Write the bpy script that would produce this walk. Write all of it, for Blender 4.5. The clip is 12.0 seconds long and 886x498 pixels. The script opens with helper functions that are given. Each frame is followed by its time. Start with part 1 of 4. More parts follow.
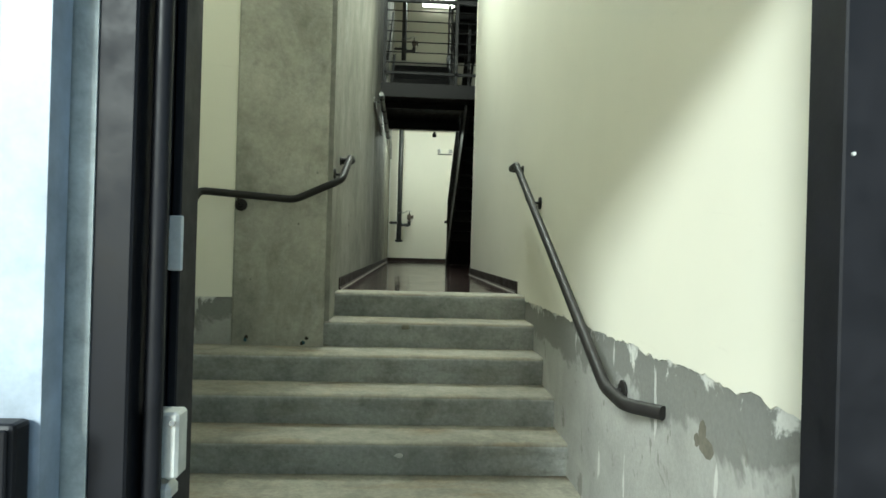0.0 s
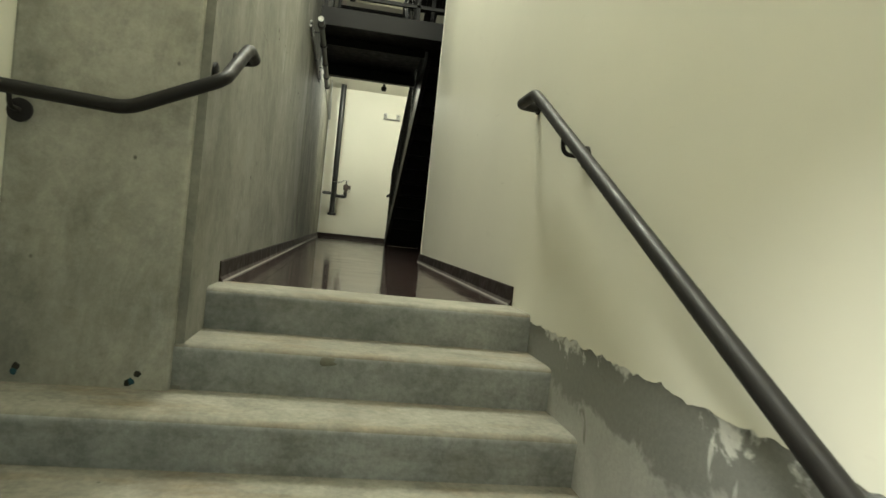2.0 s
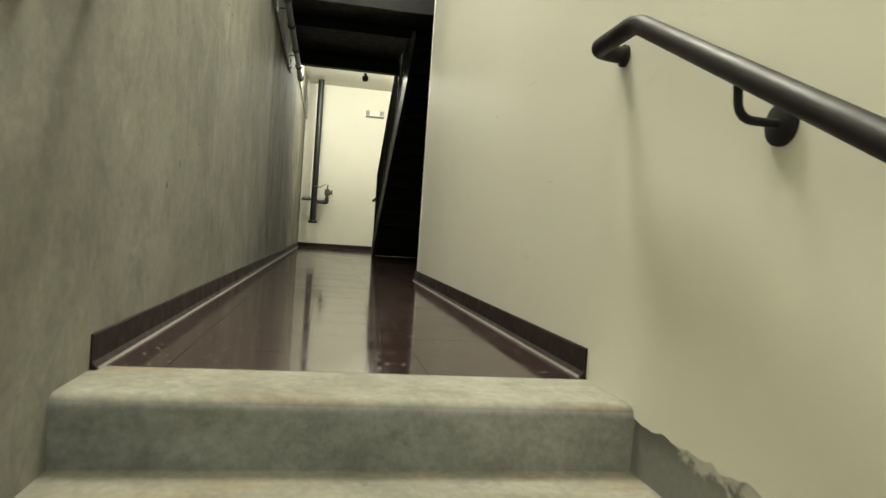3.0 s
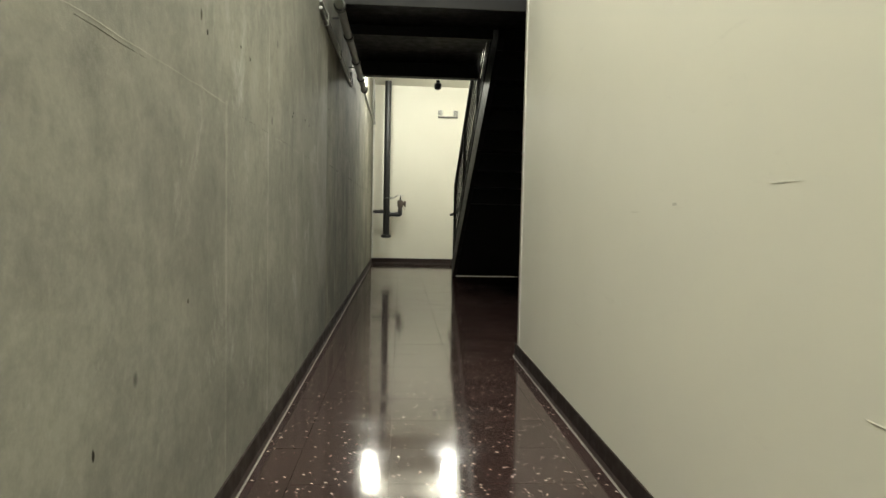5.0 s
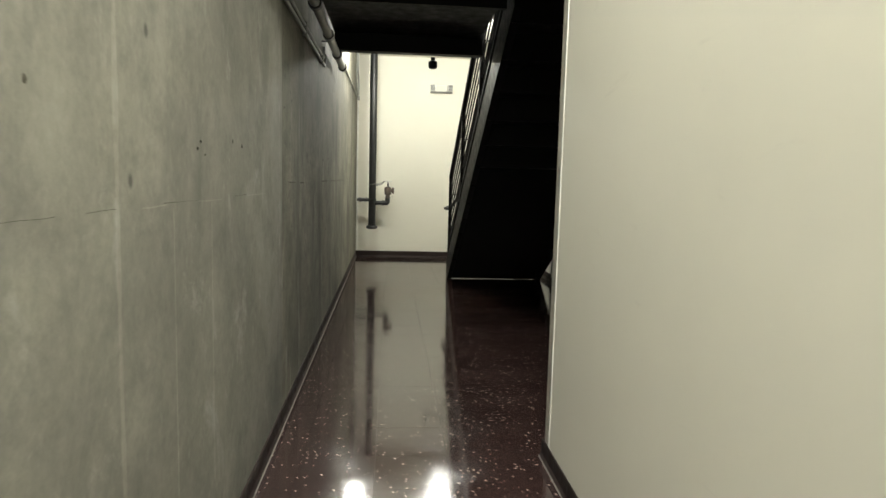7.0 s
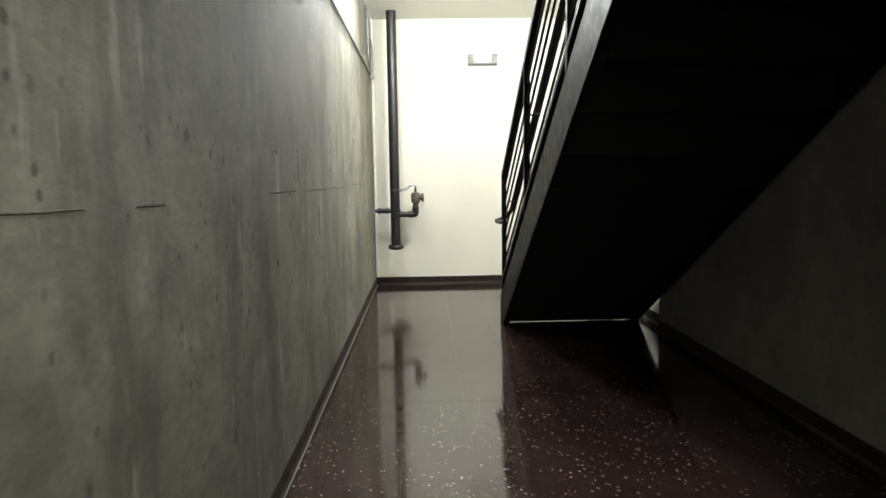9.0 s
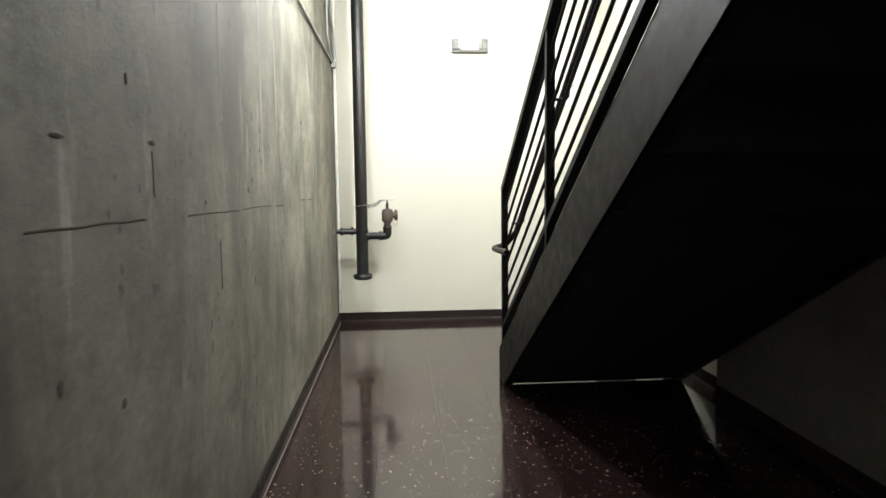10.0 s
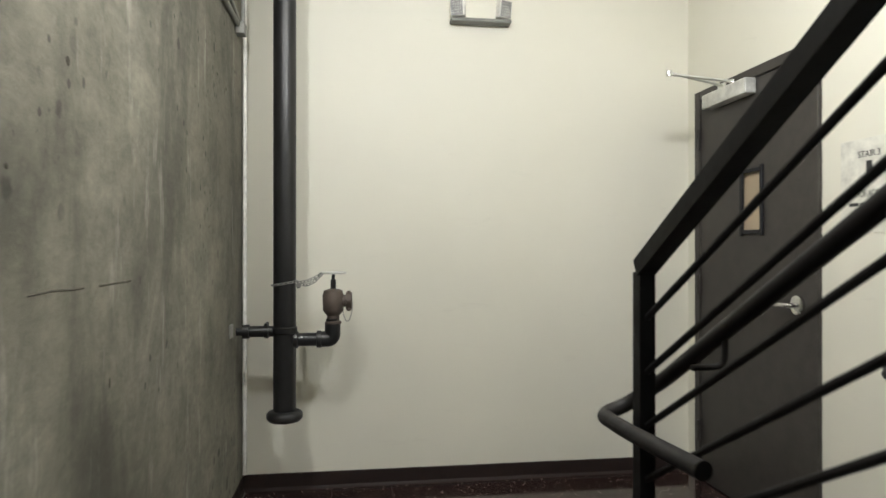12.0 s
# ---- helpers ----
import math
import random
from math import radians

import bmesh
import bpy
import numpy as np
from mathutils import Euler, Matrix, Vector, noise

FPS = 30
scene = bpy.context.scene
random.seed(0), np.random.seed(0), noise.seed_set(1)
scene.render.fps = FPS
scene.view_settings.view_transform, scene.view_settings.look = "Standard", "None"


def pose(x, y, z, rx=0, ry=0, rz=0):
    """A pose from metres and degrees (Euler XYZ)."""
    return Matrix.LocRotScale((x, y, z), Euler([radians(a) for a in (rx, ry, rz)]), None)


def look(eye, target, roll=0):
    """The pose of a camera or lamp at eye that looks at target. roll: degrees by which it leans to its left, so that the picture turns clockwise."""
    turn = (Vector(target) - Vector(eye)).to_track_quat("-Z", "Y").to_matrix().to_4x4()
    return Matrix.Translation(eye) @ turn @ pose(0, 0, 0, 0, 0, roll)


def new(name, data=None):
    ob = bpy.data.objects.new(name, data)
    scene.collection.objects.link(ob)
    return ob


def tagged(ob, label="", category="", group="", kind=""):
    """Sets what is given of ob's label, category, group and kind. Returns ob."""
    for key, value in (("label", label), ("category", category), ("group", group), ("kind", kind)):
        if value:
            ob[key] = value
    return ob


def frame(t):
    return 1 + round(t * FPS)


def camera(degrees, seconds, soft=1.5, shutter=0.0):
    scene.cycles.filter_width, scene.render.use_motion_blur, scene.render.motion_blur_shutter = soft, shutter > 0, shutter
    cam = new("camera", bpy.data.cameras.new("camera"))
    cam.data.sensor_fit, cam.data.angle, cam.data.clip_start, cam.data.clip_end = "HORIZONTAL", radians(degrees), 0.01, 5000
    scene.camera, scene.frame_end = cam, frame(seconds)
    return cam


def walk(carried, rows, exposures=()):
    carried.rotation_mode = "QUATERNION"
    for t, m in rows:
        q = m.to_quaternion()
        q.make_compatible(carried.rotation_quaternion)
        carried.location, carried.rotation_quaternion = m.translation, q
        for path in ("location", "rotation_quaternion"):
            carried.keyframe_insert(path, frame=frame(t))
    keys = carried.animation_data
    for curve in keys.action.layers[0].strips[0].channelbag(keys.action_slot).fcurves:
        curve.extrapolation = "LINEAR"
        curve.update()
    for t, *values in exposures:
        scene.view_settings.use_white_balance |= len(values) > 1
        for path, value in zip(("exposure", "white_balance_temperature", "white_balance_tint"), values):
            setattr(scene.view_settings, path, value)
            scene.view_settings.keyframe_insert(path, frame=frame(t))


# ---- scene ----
cam = camera(69.0, 12.0, shutter=0.2)
PATH = [
    (0, (-0.009, 0.091, 1.339), (0.103, 2.087, 1.345), 1.6),
    (0.5, (-0.063, 0.298, 1.312), (0.239, 2.274, 1.241), 2.3),
    (1, (-0.004, 0.669, 1.292), (0.437, 2.617, 1.181), 1.1),
    (1.5, (0.046, 1.232, 1.338), (0.42, 3.196, 1.278), 3.2),
    (2, (-0.006, 1.793, 1.33), (0.314, 3.767, 1.29), 5.9),
    (2.5, (0.037, 2.313, 1.313), (0.287, 4.284, 1.081), 2.7),
    (3, (0.048, 2.872, 1.413), (0.408, 4.839, 1.378), 3.9),
    (3.5, (0.1, 3.211, 1.524), (0.428, 5.182, 1.452), 2.2),
    (5.3, (0.029, 4.118, 2.005), (0.153, 6.11, 1.89), 1.3),
    (5.5, (0.044, 4.199, 2.055), (0.197, 6.19, 1.929), 1.8),
    (6, (0.076, 4.41, 2.159), (0.244, 6.394, 1.977), 2.0),
    (6.5, (0.021, 4.762, 2.243), (0.185, 6.744, 2.029), 1.3),
    (7, (0.055, 5.161, 2.285), (0.223, 7.142, 2.07), 1.5),
    (7.5, (0.088, 5.705, 2.257), (0.192, 7.691, 2.041), 0.7),
    (9.5, (0.131, 8.327, 2.297), (0.188, 10.316, 2.088), -1.0),
    (10, (0.136, 9.04, 2.306), (0.269, 11.027, 2.127), -0.7),
    (10.5, (0.153, 9.683, 2.332), (0.328, 11.668, 2.164), -0.8),
    (11, (0.159, 10.361, 2.33), (0.415, 12.339, 2.184), -0.4),
    (11.5, (0.147, 11.031, 2.34), (0.422, 13.011, 2.265), -0.3),
    (12, (0.134, 11.684, 2.346), (0.404, 13.666, 2.348), 0.0),
]
walk(cam, [(t, look(eye, target, roll)) for t, eye, target, roll in PATH],
     exposures=[(0.0, 0.06, 5800, -6), (0.5, 0.0, 6000, -5), (1.0, -0.08, 6000, -4), (1.5, -0.06, 6400, -4), (2.0, 0.16, 6600, -1), (2.5, 0.45, 6700, 2), (3.0, 0.46, 6700, 4), (3.7, 0.4, 6600, 4), (5.5, 0.45, 6400, 8), (6.5, 0.5, 6300, 9),
                (7.7, 0.9, 6200, 10), (9.5, 1.25, 5800, 12), (10.5, 1.12, 5850, 14), (11.0, 0.86, 5850, 15), (11.5, 0.66, 5900, 15), (12.0, 0.28, 5900, 15)])

# ---- plan (metres; y ahead, z up) ----
F = 1.06                      # corridor floor level
RISE, TREAD = F / 7, 0.291    # concrete steps
EDGE = 4.22                   # nosing of the top step
XL, XR = -0.458, 0.765         # corridor walls
Y_COL = 3.91                  # front of the concrete column
X_ENTRY = -1.27               # left wall of the entry
Y_CORNER = 7.90               # end of the right partition
X_HALL, X_DOORWALL, Y_JOG = 1.99, 2.06, 12.65
Y_END = 15.22                 # end wall
LAND_Z, LAND_Y0, LAND_Y1 = 3.465, 8.33, 10.49
F2 = F + 3.98                 # second floor
TOP = 8.9                     # underside of the roof
DOOR_Y = 0.96                 # entry door plane
PAINT_Z = 1.035               # lower edge of the wall paint

# ---- world and lights ----
world = bpy.data.worlds.new("world")
scene.world = world
world.use_nodes = True
wn = world.node_tree
sky = wn.nodes.new("ShaderNodeTexSky")
sky.sky_type = "NISHITA"
sky.sun_disc = False
sky.sun_elevation, sky.sun_rotation = radians(22), radians(209)
wn.links.new(sky.outputs[0], wn.nodes["Background"].inputs[0])
wn.nodes["Background"].inputs[1].default_value = 0.15

sun = new("sun", bpy.data.lights.new("sun", "SUN"))
sun.data.energy, sun.data.angle, sun.data.color = 5.0, radians(14), (1.0, 0.98, 0.94)
sun.matrix_world = look((-5.5, -10, 4.6), (0, 0, 0))


def area_lamp(name, x, y, z, sx, sy, power, color, turn=(0, 0, 0)):
    lamp = new(name, bpy.data.lights.new(name, "AREA"))
    lamp.data.shape, lamp.data.size, lamp.data.size_y = "RECTANGLE", sx, sy
    lamp.data.energy, lamp.data.color = power, color
    lamp.matrix_world = pose(x, y, z, *turn)
    return lamp


WARM = (1.0, 0.975, 0.86)


def globe(name, x, y, z, power, radius):
    lamp = new(name, bpy.data.lights.new(name, "POINT"))
    lamp.data.energy, lamp.data.color, lamp.data.shadow_soft_size = power, WARM, radius
    lamp.location = (x, y, z)
    return lamp


HALL_LAMPS = ((0.76, 12.86, 3.98, 90), (-0.32, 12.86, 3.98, 50))
CORRIDOR_LAMPS = ((3.3, 62), (5.7, 190))
for x, y, z, watts in HALL_LAMPS:
    globe("hall_lamp_light", x, y, z - 0.14, watts, 0.075)
for y, watts in CORRIDOR_LAMPS:
    area_lamp("corridor_lamp_light", 0.12, y, 5.74, 0.3, 1.2, watts, WARM)
area_lamp("upper_lamp_light", 0.57, 15.0, 7.14, 0.7, 0.2, 40, WARM, (-75, 0, 0))


# ---- materials ----
def nodes_of(name, rough=0.6, metal=0.0, color=(0.5, 0.5, 0.5)):
    m = bpy.data.materials.new(name)
    m.use_nodes = True
    b = m.node_tree.nodes["Principled BSDF"]
    b.inputs["Roughness"].default_value = rough
    b.inputs["Metallic"].default_value = metal
    b.inputs["Base Color"].default_value = (*color, 1)
    return m, m.node_tree, b


def tex_coord(nt, scale=(1, 1, 1)):
    geo = nt.nodes.new("ShaderNodeNewGeometry")
    mp = nt.nodes.new("ShaderNodeMapping")
    mp.inputs["Scale"].default_value = scale
    nt.links.new(geo.outputs["Position"], mp.inputs["Vector"])
    return mp.outputs[0]


def noise_tex(nt, vec, scale, detail=4.0, rough=0.55, dist=0.0):
    n = nt.nodes.new("ShaderNodeTexNoise")
    n.inputs["Scale"].default_value = scale
    n.inputs["Detail"].default_value = detail
    n.inputs["Roughness"].default_value = rough
    n.inputs["Distortion"].default_value = dist
    nt.links.new(vec, n.inputs["Vector"])
    return n.outputs["Fac"]


def ramp(nt, fac, stops):
    r = nt.nodes.new("ShaderNodeValToRGB")
    while len(r.color_ramp.elements) < len(stops):
        r.color_ramp.elements.new(0.5)
    for e, (p, c) in zip(r.color_ramp.elements, stops):
        e.position = p
        e.color = (*c, 1) if len(c) == 3 else c
    nt.links.new(fac, r.inputs[0])
    return r.outputs[0]


def mix(nt, fac, a, b, mode="MIX"):
    m = nt.nodes.new("ShaderNodeMix")
    m.data_type, m.blend_type = "RGBA", mode
    for socket, v in ((m.inputs[0], fac), (m.inputs[6], a), (m.inputs[7], b)):
        if hasattr(v, "links"):
            nt.links.new(v, socket)
        elif isinstance(v, (int, float)):
            socket.default_value = v
        else:
            socket.default_value = (*v, 1)
    return m.outputs[2]


def bump(nt, b, height, strength=0.2, dist=0.01):
    n = nt.nodes.new("ShaderNodeBump")
    n.inputs["Strength"].default_value = strength
    n.inputs["Distance"].default_value = dist
    nt.links.new(height, n.inputs["Height"])
    nt.links.new(n.outputs[0], b.inputs["Normal"])


def concrete_mat(name, dark, light, stain, stain_amt=0.5, streak=(3, 3, 0.5), rough=0.8):
    """Cast concrete: broad clouds, vertical streaks, small pits and fine grain."""
    m, nt, b = nodes_of(name, rough)
    p = tex_coord(nt)
    cloud = noise_tex(nt, p, 1.3, 6, 0.6, 0.4)
    base = ramp(nt, cloud, [(0.32, dark), (0.68, light)])
    runs = noise_tex(nt, tex_coord(nt, streak), 1.6, 5, 0.65)
    base = mix(nt, ramp(nt, runs, [(0.5, (0, 0, 0)), (0.75, (stain_amt,) * 3)]), base, stain)
    mid = noise_tex(nt, p, 8, 8, 0.72, 0.2)
    base = mix(nt, 0.7, base, ramp(nt, mid, [(0.38, (0.68,) * 3), (0.5, (1.0,) * 3), (0.62, (1.16,) * 3)]), "MULTIPLY")
    grain = noise_tex(nt, p, 45, 3, 0.7)
    base = mix(nt, 0.6, base, ramp(nt, grain, [(0.3, (0.66,) * 3), (0.7, (1.2,) * 3)]), "MULTIPLY")
    vor = nt.nodes.new("ShaderNodeTexVoronoi")
    vor.inputs["Scale"].default_value = 9
    nt.links.new(p, vor.inputs["Vector"])
    pits = ramp(nt, vor.outputs["Distance"], [(0.03, (1, 1, 1)), (0.07, (0, 0, 0))])
    rare = ramp(nt, noise_tex(nt, p, 2.2, 2), [(0.52, (0, 0, 0)), (0.6, (0.7,) * 3)])
    base = mix(nt, mix(nt, 1.0, pits, rare, "MULTIPLY"), base, tuple(c * 0.25 for c in dark))
    nt.links.new(base, b.inputs["Base Color"])
    bump(nt, b, mix(nt, 0.4, grain, cloud), 0.35, 0.006)
    return m


def paint_mat(name, color, var=0.06, rough=0.55):
    """Matt wall paint with a roller texture and faint scuffs."""
    m, nt, b = nodes_of(name, rough)
    p = tex_coord(nt)
    c = mix(nt, 0.5, color, ramp(nt, noise_tex(nt, p, 1.1, 5), [(0.3, (1 - var,) * 3), (0.7, (1 + var,) * 3)]), "MULTIPLY")
    scuff = ramp(nt, noise_tex(nt, tex_coord(nt, (1, 1.2, 5)), 3.0, 6, 0.7, 0.6), [(0.63, (0, 0, 0)), (0.78, (0.22,) * 3)])
    c = mix(nt, scuff, c, (0.45, 0.42, 0.36))
    nt.links.new(c, b.inputs["Base Color"])
    bump(nt, b, noise_tex(nt, p, 160, 3), 0.035, 0.003)
    return m


def steel_mat(name, color, rough=0.4, metal=0.0):
    """Painted or bare steel with a little wear."""
    m, nt, b = nodes_of(name, rough, metal)
    p = tex_coord(nt)
    n = noise_tex(nt, p, 14, 6, 0.65)
    nt.links.new(ramp(nt, n, [(0.3, tuple(c * 0.75 for c in color)), (0.75, tuple(min(1, c * 1.35) for c in color))]), b.inputs["Base Color"])
    nt.links.new(ramp(nt, n, [(0.3, (rough * 0.8,) * 3), (0.7, (min(1, rough * 1.3),) * 3)]), b.inputs["Roughness"])
    bump(nt, b, noise_tex(nt, p, 90, 2), 0.06, 0.002)
    return m


def tile_mat():
    """Waxed maroon vinyl tile with pale chips."""
    m, nt, b = nodes_of("maroon_vinyl_tile", 0.12)
    p = tex_coord(nt)
    info = nt.nodes.new("ShaderNodeObjectInfo")
    base = ramp(nt, noise_tex(nt, p, 30, 4), [(0.3, (0.021, 0.0122, 0.0112)), (0.7, (0.034, 0.0190, 0.0168))])
    base = mix(nt, 0.6, base, ramp(nt, info.outputs["Random"], [(0.0, (0.8,) * 3), (1.0, (1.15,) * 3)]), "MULTIPLY")
    for turn, scale, lo, pick, tint in ((0.5, 34, 0.12, 0.36, (0.42, 0.35, 0.30)), (2.0, 22, 0.09, 0.58, (0.20, 0.14, 0.12)), (1.2, 34, 0.12, 0.55, (0.13, 0.08, 0.07))):
        vor = nt.nodes.new("ShaderNodeTexVoronoi")
        vor.inputs["Scale"].default_value = scale
        warp = nt.nodes.new("ShaderNodeMapping")
        warp.inputs["Rotation"].default_value = (0, 0, turn)
        squash = nt.nodes.new("ShaderNodeMapping")
        squash.inputs["Scale"].default_value = (0.65, 1.7, 1)
        nt.links.new(p, warp.inputs["Vector"])
        nt.links.new(warp.outputs[0], squash.inputs["Vector"])
        nt.links.new(squash.outputs[0], vor.inputs["Vector"])
        wob = mix(nt, 0.12, vor.outputs["Distance"], noise_tex(nt, p, 120, 2))
        chips = ramp(nt, wob, [(lo + 0.04, (1, 1, 1)), (lo + 0.09, (0, 0, 0))])
        some = ramp(nt, vor.outputs["Color"], [(pick, (0, 0, 0)), (pick + 0.05, (1, 1, 1))])
        base = mix(nt, mix(nt, 1.0, chips, some, "MULTIPLY"), base, tint)
    vor2 = nt.nodes.new("ShaderNodeTexVoronoi")
    vor2.inputs["Scale"].default_value = 60
    nt.links.new(p, vor2.inputs["Vector"])
    fleck = ramp(nt, vor2.outputs["Distance"], [(0.08, (0.5,) * 3), (0.14, (0, 0, 0))])
    base = mix(nt, fleck, base, (0.16, 0.09, 0.075))
    nt.links.new(base, b.inputs["Base Color"])
    nt.links.new(ramp(nt, noise_tex(nt, p, 5, 5, 0.6), [(0.35, (0.06,) * 3), (0.7, (0.14,) * 3)]), b.inputs["Roughness"])
    bump(nt, b, noise_tex(nt, tex_coord(nt, (1, 0.5, 1)), 7, 2), 0.05, 0.006)
    return m


def wall_mat(name, tone, damp_amt, pale_amt, pit_scale=5.0):
    """Old cast concrete: grey clouds, dark damp blotches, pale scrapes, pits."""
    m, nt, b = nodes_of(name, 0.78)
    p = tex_coord(nt)
    big = noise_tex(nt, p, 0.9, 7, 0.62, 0.8)
    base = ramp(nt, big, [(q, tuple(tone * c for c in col)) for q, col in ((0.3, (0.172, 0.167, 0.140)), (0.5, (0.258, 0.250, 0.212)), (0.7, (0.342, 0.333, 0.285)))])
    panel = noise_tex(nt, tex_coord(nt, (1, 0.9, 0.35)), 1.1, 2, 0.4)
    base = mix(nt, 0.6, base, ramp(nt, panel, [(0.35, (0.8,) * 3), (0.65, (1.15,) * 3)]), "MULTIPLY")
    damp = noise_tex(nt, tex_coord(nt, (1, 1.3, 0.75)), 2.1, 9, 0.72, 0.5)
    base = mix(nt, ramp(nt, damp, [(0.5, (0, 0, 0)), (0.62, (0.6 * damp_amt,) * 3), (0.78, (damp_amt,) * 3)]), base, (0.085, 0.085, 0.073))
    pale = noise_tex(nt, tex_coord(nt, (1, 1.0, 0.7)), 3.1, 9, 0.75, 0.6)
    base = mix(nt, ramp(nt, pale, [(0.56, (0, 0, 0)), (0.7, (pale_amt,) * 3)]), base, (0.42, 0.415, 0.38))
    mid = noise_tex(nt, p, 6, 9, 0.74, 0.2)
    base = mix(nt, 0.6, base, ramp(nt, mid, [(0.38, (0.72,) * 3), (0.5, (1.0,) * 3), (0.62, (1.15,) * 3)]), "MULTIPLY")
    grain = noise_tex(nt, p, 40, 5, 0.75)
    base = mix(nt, 0.55, base, ramp(nt, grain, [(0.3, (0.72,) * 3), (0.7, (1.15,) * 3)]), "MULTIPLY")
    vor = nt.nodes.new("ShaderNodeTexVoronoi")
    vor.inputs["Scale"].default_value = pit_scale
    nt.links.new(tex_coord(nt, (1, 1, 0.8)), vor.inputs["Vector"])
    pits = ramp(nt, vor.outputs["Distance"], [(0.035, (1, 1, 1)), (0.075, (0, 0, 0))])
    rare = ramp(nt, noise_tex(nt, p, 1.9, 3), [(0.5, (0, 0, 0)), (0.56, (0.85,) * 3)])
    base = mix(nt, mix(nt, 1.0, pits, rare, "MULTIPLY"), base, (0.05, 0.048, 0.04))
    nt.links.new(base, b.inputs["Base Color"])
    bump(nt, b, mix(nt, 0.5, grain, pale), 0.3, 0.006)
    return m


M_WALL = wall_mat("cast_concrete_wall", 0.78, 0.5, 0.5)


def blotch_mat(name, tone):
    """Olive-grey concrete of a rough pour: mottling, pitted patches, dark smudges, pale drips."""
    m, nt, b = nodes_of(name, 0.8)
    p = tex_coord(nt)
    big = noise_tex(nt, p, 0.8, 6, 0.6, 0.3)
    base = ramp(nt, big, [(q, tuple(tone * c for c in col)) for q, col in ((0.3, (0.135, 0.127, 0.094)), (0.5, (0.205, 0.194, 0.148)), (0.7, (0.270, 0.257, 0.203)))])
    mott = noise_tex(nt, tex_coord(nt, (1, 0.75, 1.3)), 5.0, 12, 0.78)
    base = mix(nt, 0.55, base, ramp(nt, mott, [(0.40, (0.55,) * 3), (0.5, (0.95,) * 3), (0.60, (1.25,) * 3)]), "MULTIPLY")
    smudge = noise_tex(nt, tex_coord(nt, (1, 0.9, 1.0)), 2.4, 8, 0.7, 0.2)
    base = mix(nt, ramp(nt, smudge, [(0.56, (0, 0, 0)), (0.72, (0.75,) * 3)]), base, (0.060, 0.057, 0.044))
    runs = noise_tex(nt, tex_coord(nt, (1, 1.1, 0.42)), 1.6, 7, 0.66, 0.5)
    base = mix(nt, ramp(nt, runs, [(0.47, (0, 0, 0)), (0.60, (0.62,) * 3), (0.72, (0.8,) * 3)]), base, (0.055, 0.052, 0.040))
    drip = noise_tex(nt, tex_coord(nt, (1, 2.6, 0.45)), 4.0, 7, 0.72)
    base = mix(nt, ramp(nt, drip, [(0.58, (0, 0, 0)), (0.68, (0.5,) * 3)]), base, (0.40, 0.39, 0.34))
    grain = noise_tex(nt, tex_coord(nt, (1, 0.6, 1.2)), 42, 5, 0.75)
    base = mix(nt, 0.6, base, ramp(nt, grain, [(0.3, (0.7,) * 3), (0.7, (1.18,) * 3)]), "MULTIPLY")
    patch = ramp(nt, noise_tex(nt, p, 1.5, 4), [(0.46, (0, 0, 0)), (0.54, (1, 1, 1))])
    wob = noise_tex(nt, p, 30, 3, 0.6)
    for scale, lo in ((11, 0.235), (24, 0.26)):
        vor = nt.nodes.new("ShaderNodeTexVoronoi")
        vor.inputs["Scale"].default_value = scale
        nt.links.new(tex_coord(nt, (1, 1, 0.8)), vor.inputs["Vector"])
        d = mix(nt, 0.3, vor.outputs["Distance"], wob)
        pits = ramp(nt, d, [(lo + 0.02, (0.8,) * 3), (lo + 0.07, (0, 0, 0))])
        some = ramp(nt, vor.outputs["Color"], [(0.66, (0, 0, 0)), (0.72, (1, 1, 1))])
        base = mix(nt, mix(nt, 1.0, mix(nt, 1.0, pits, some, "MULTIPLY"), patch, "MULTIPLY"), base, (0.04, 0.038, 0.03))
    nt.links.new(base, b.inputs["Base Color"])
    bump(nt, b, mix(nt, 0.25, mott, grain), 0.35, 0.012)
    return m


M_WALL2 = blotch_mat("blotched_concrete_wall", 0.86)
M_COLUMN = wall_mat("smooth_concrete_column", 1.27, 0.55, 0.7, 9.0)
# hall wall: low tone paints in the shade under the stair
M_HALLWALL = wall_mat("shade_toned_hall_wall", 0.7, 0.2, 0.1, 9.0)
M_STEP = concrete_mat("worn_concrete_step", (0.25, 0.245, 0.215), (0.36, 0.35, 0.31), (0.17, 0.145, 0.10), 0.4, (2, 2, 2))


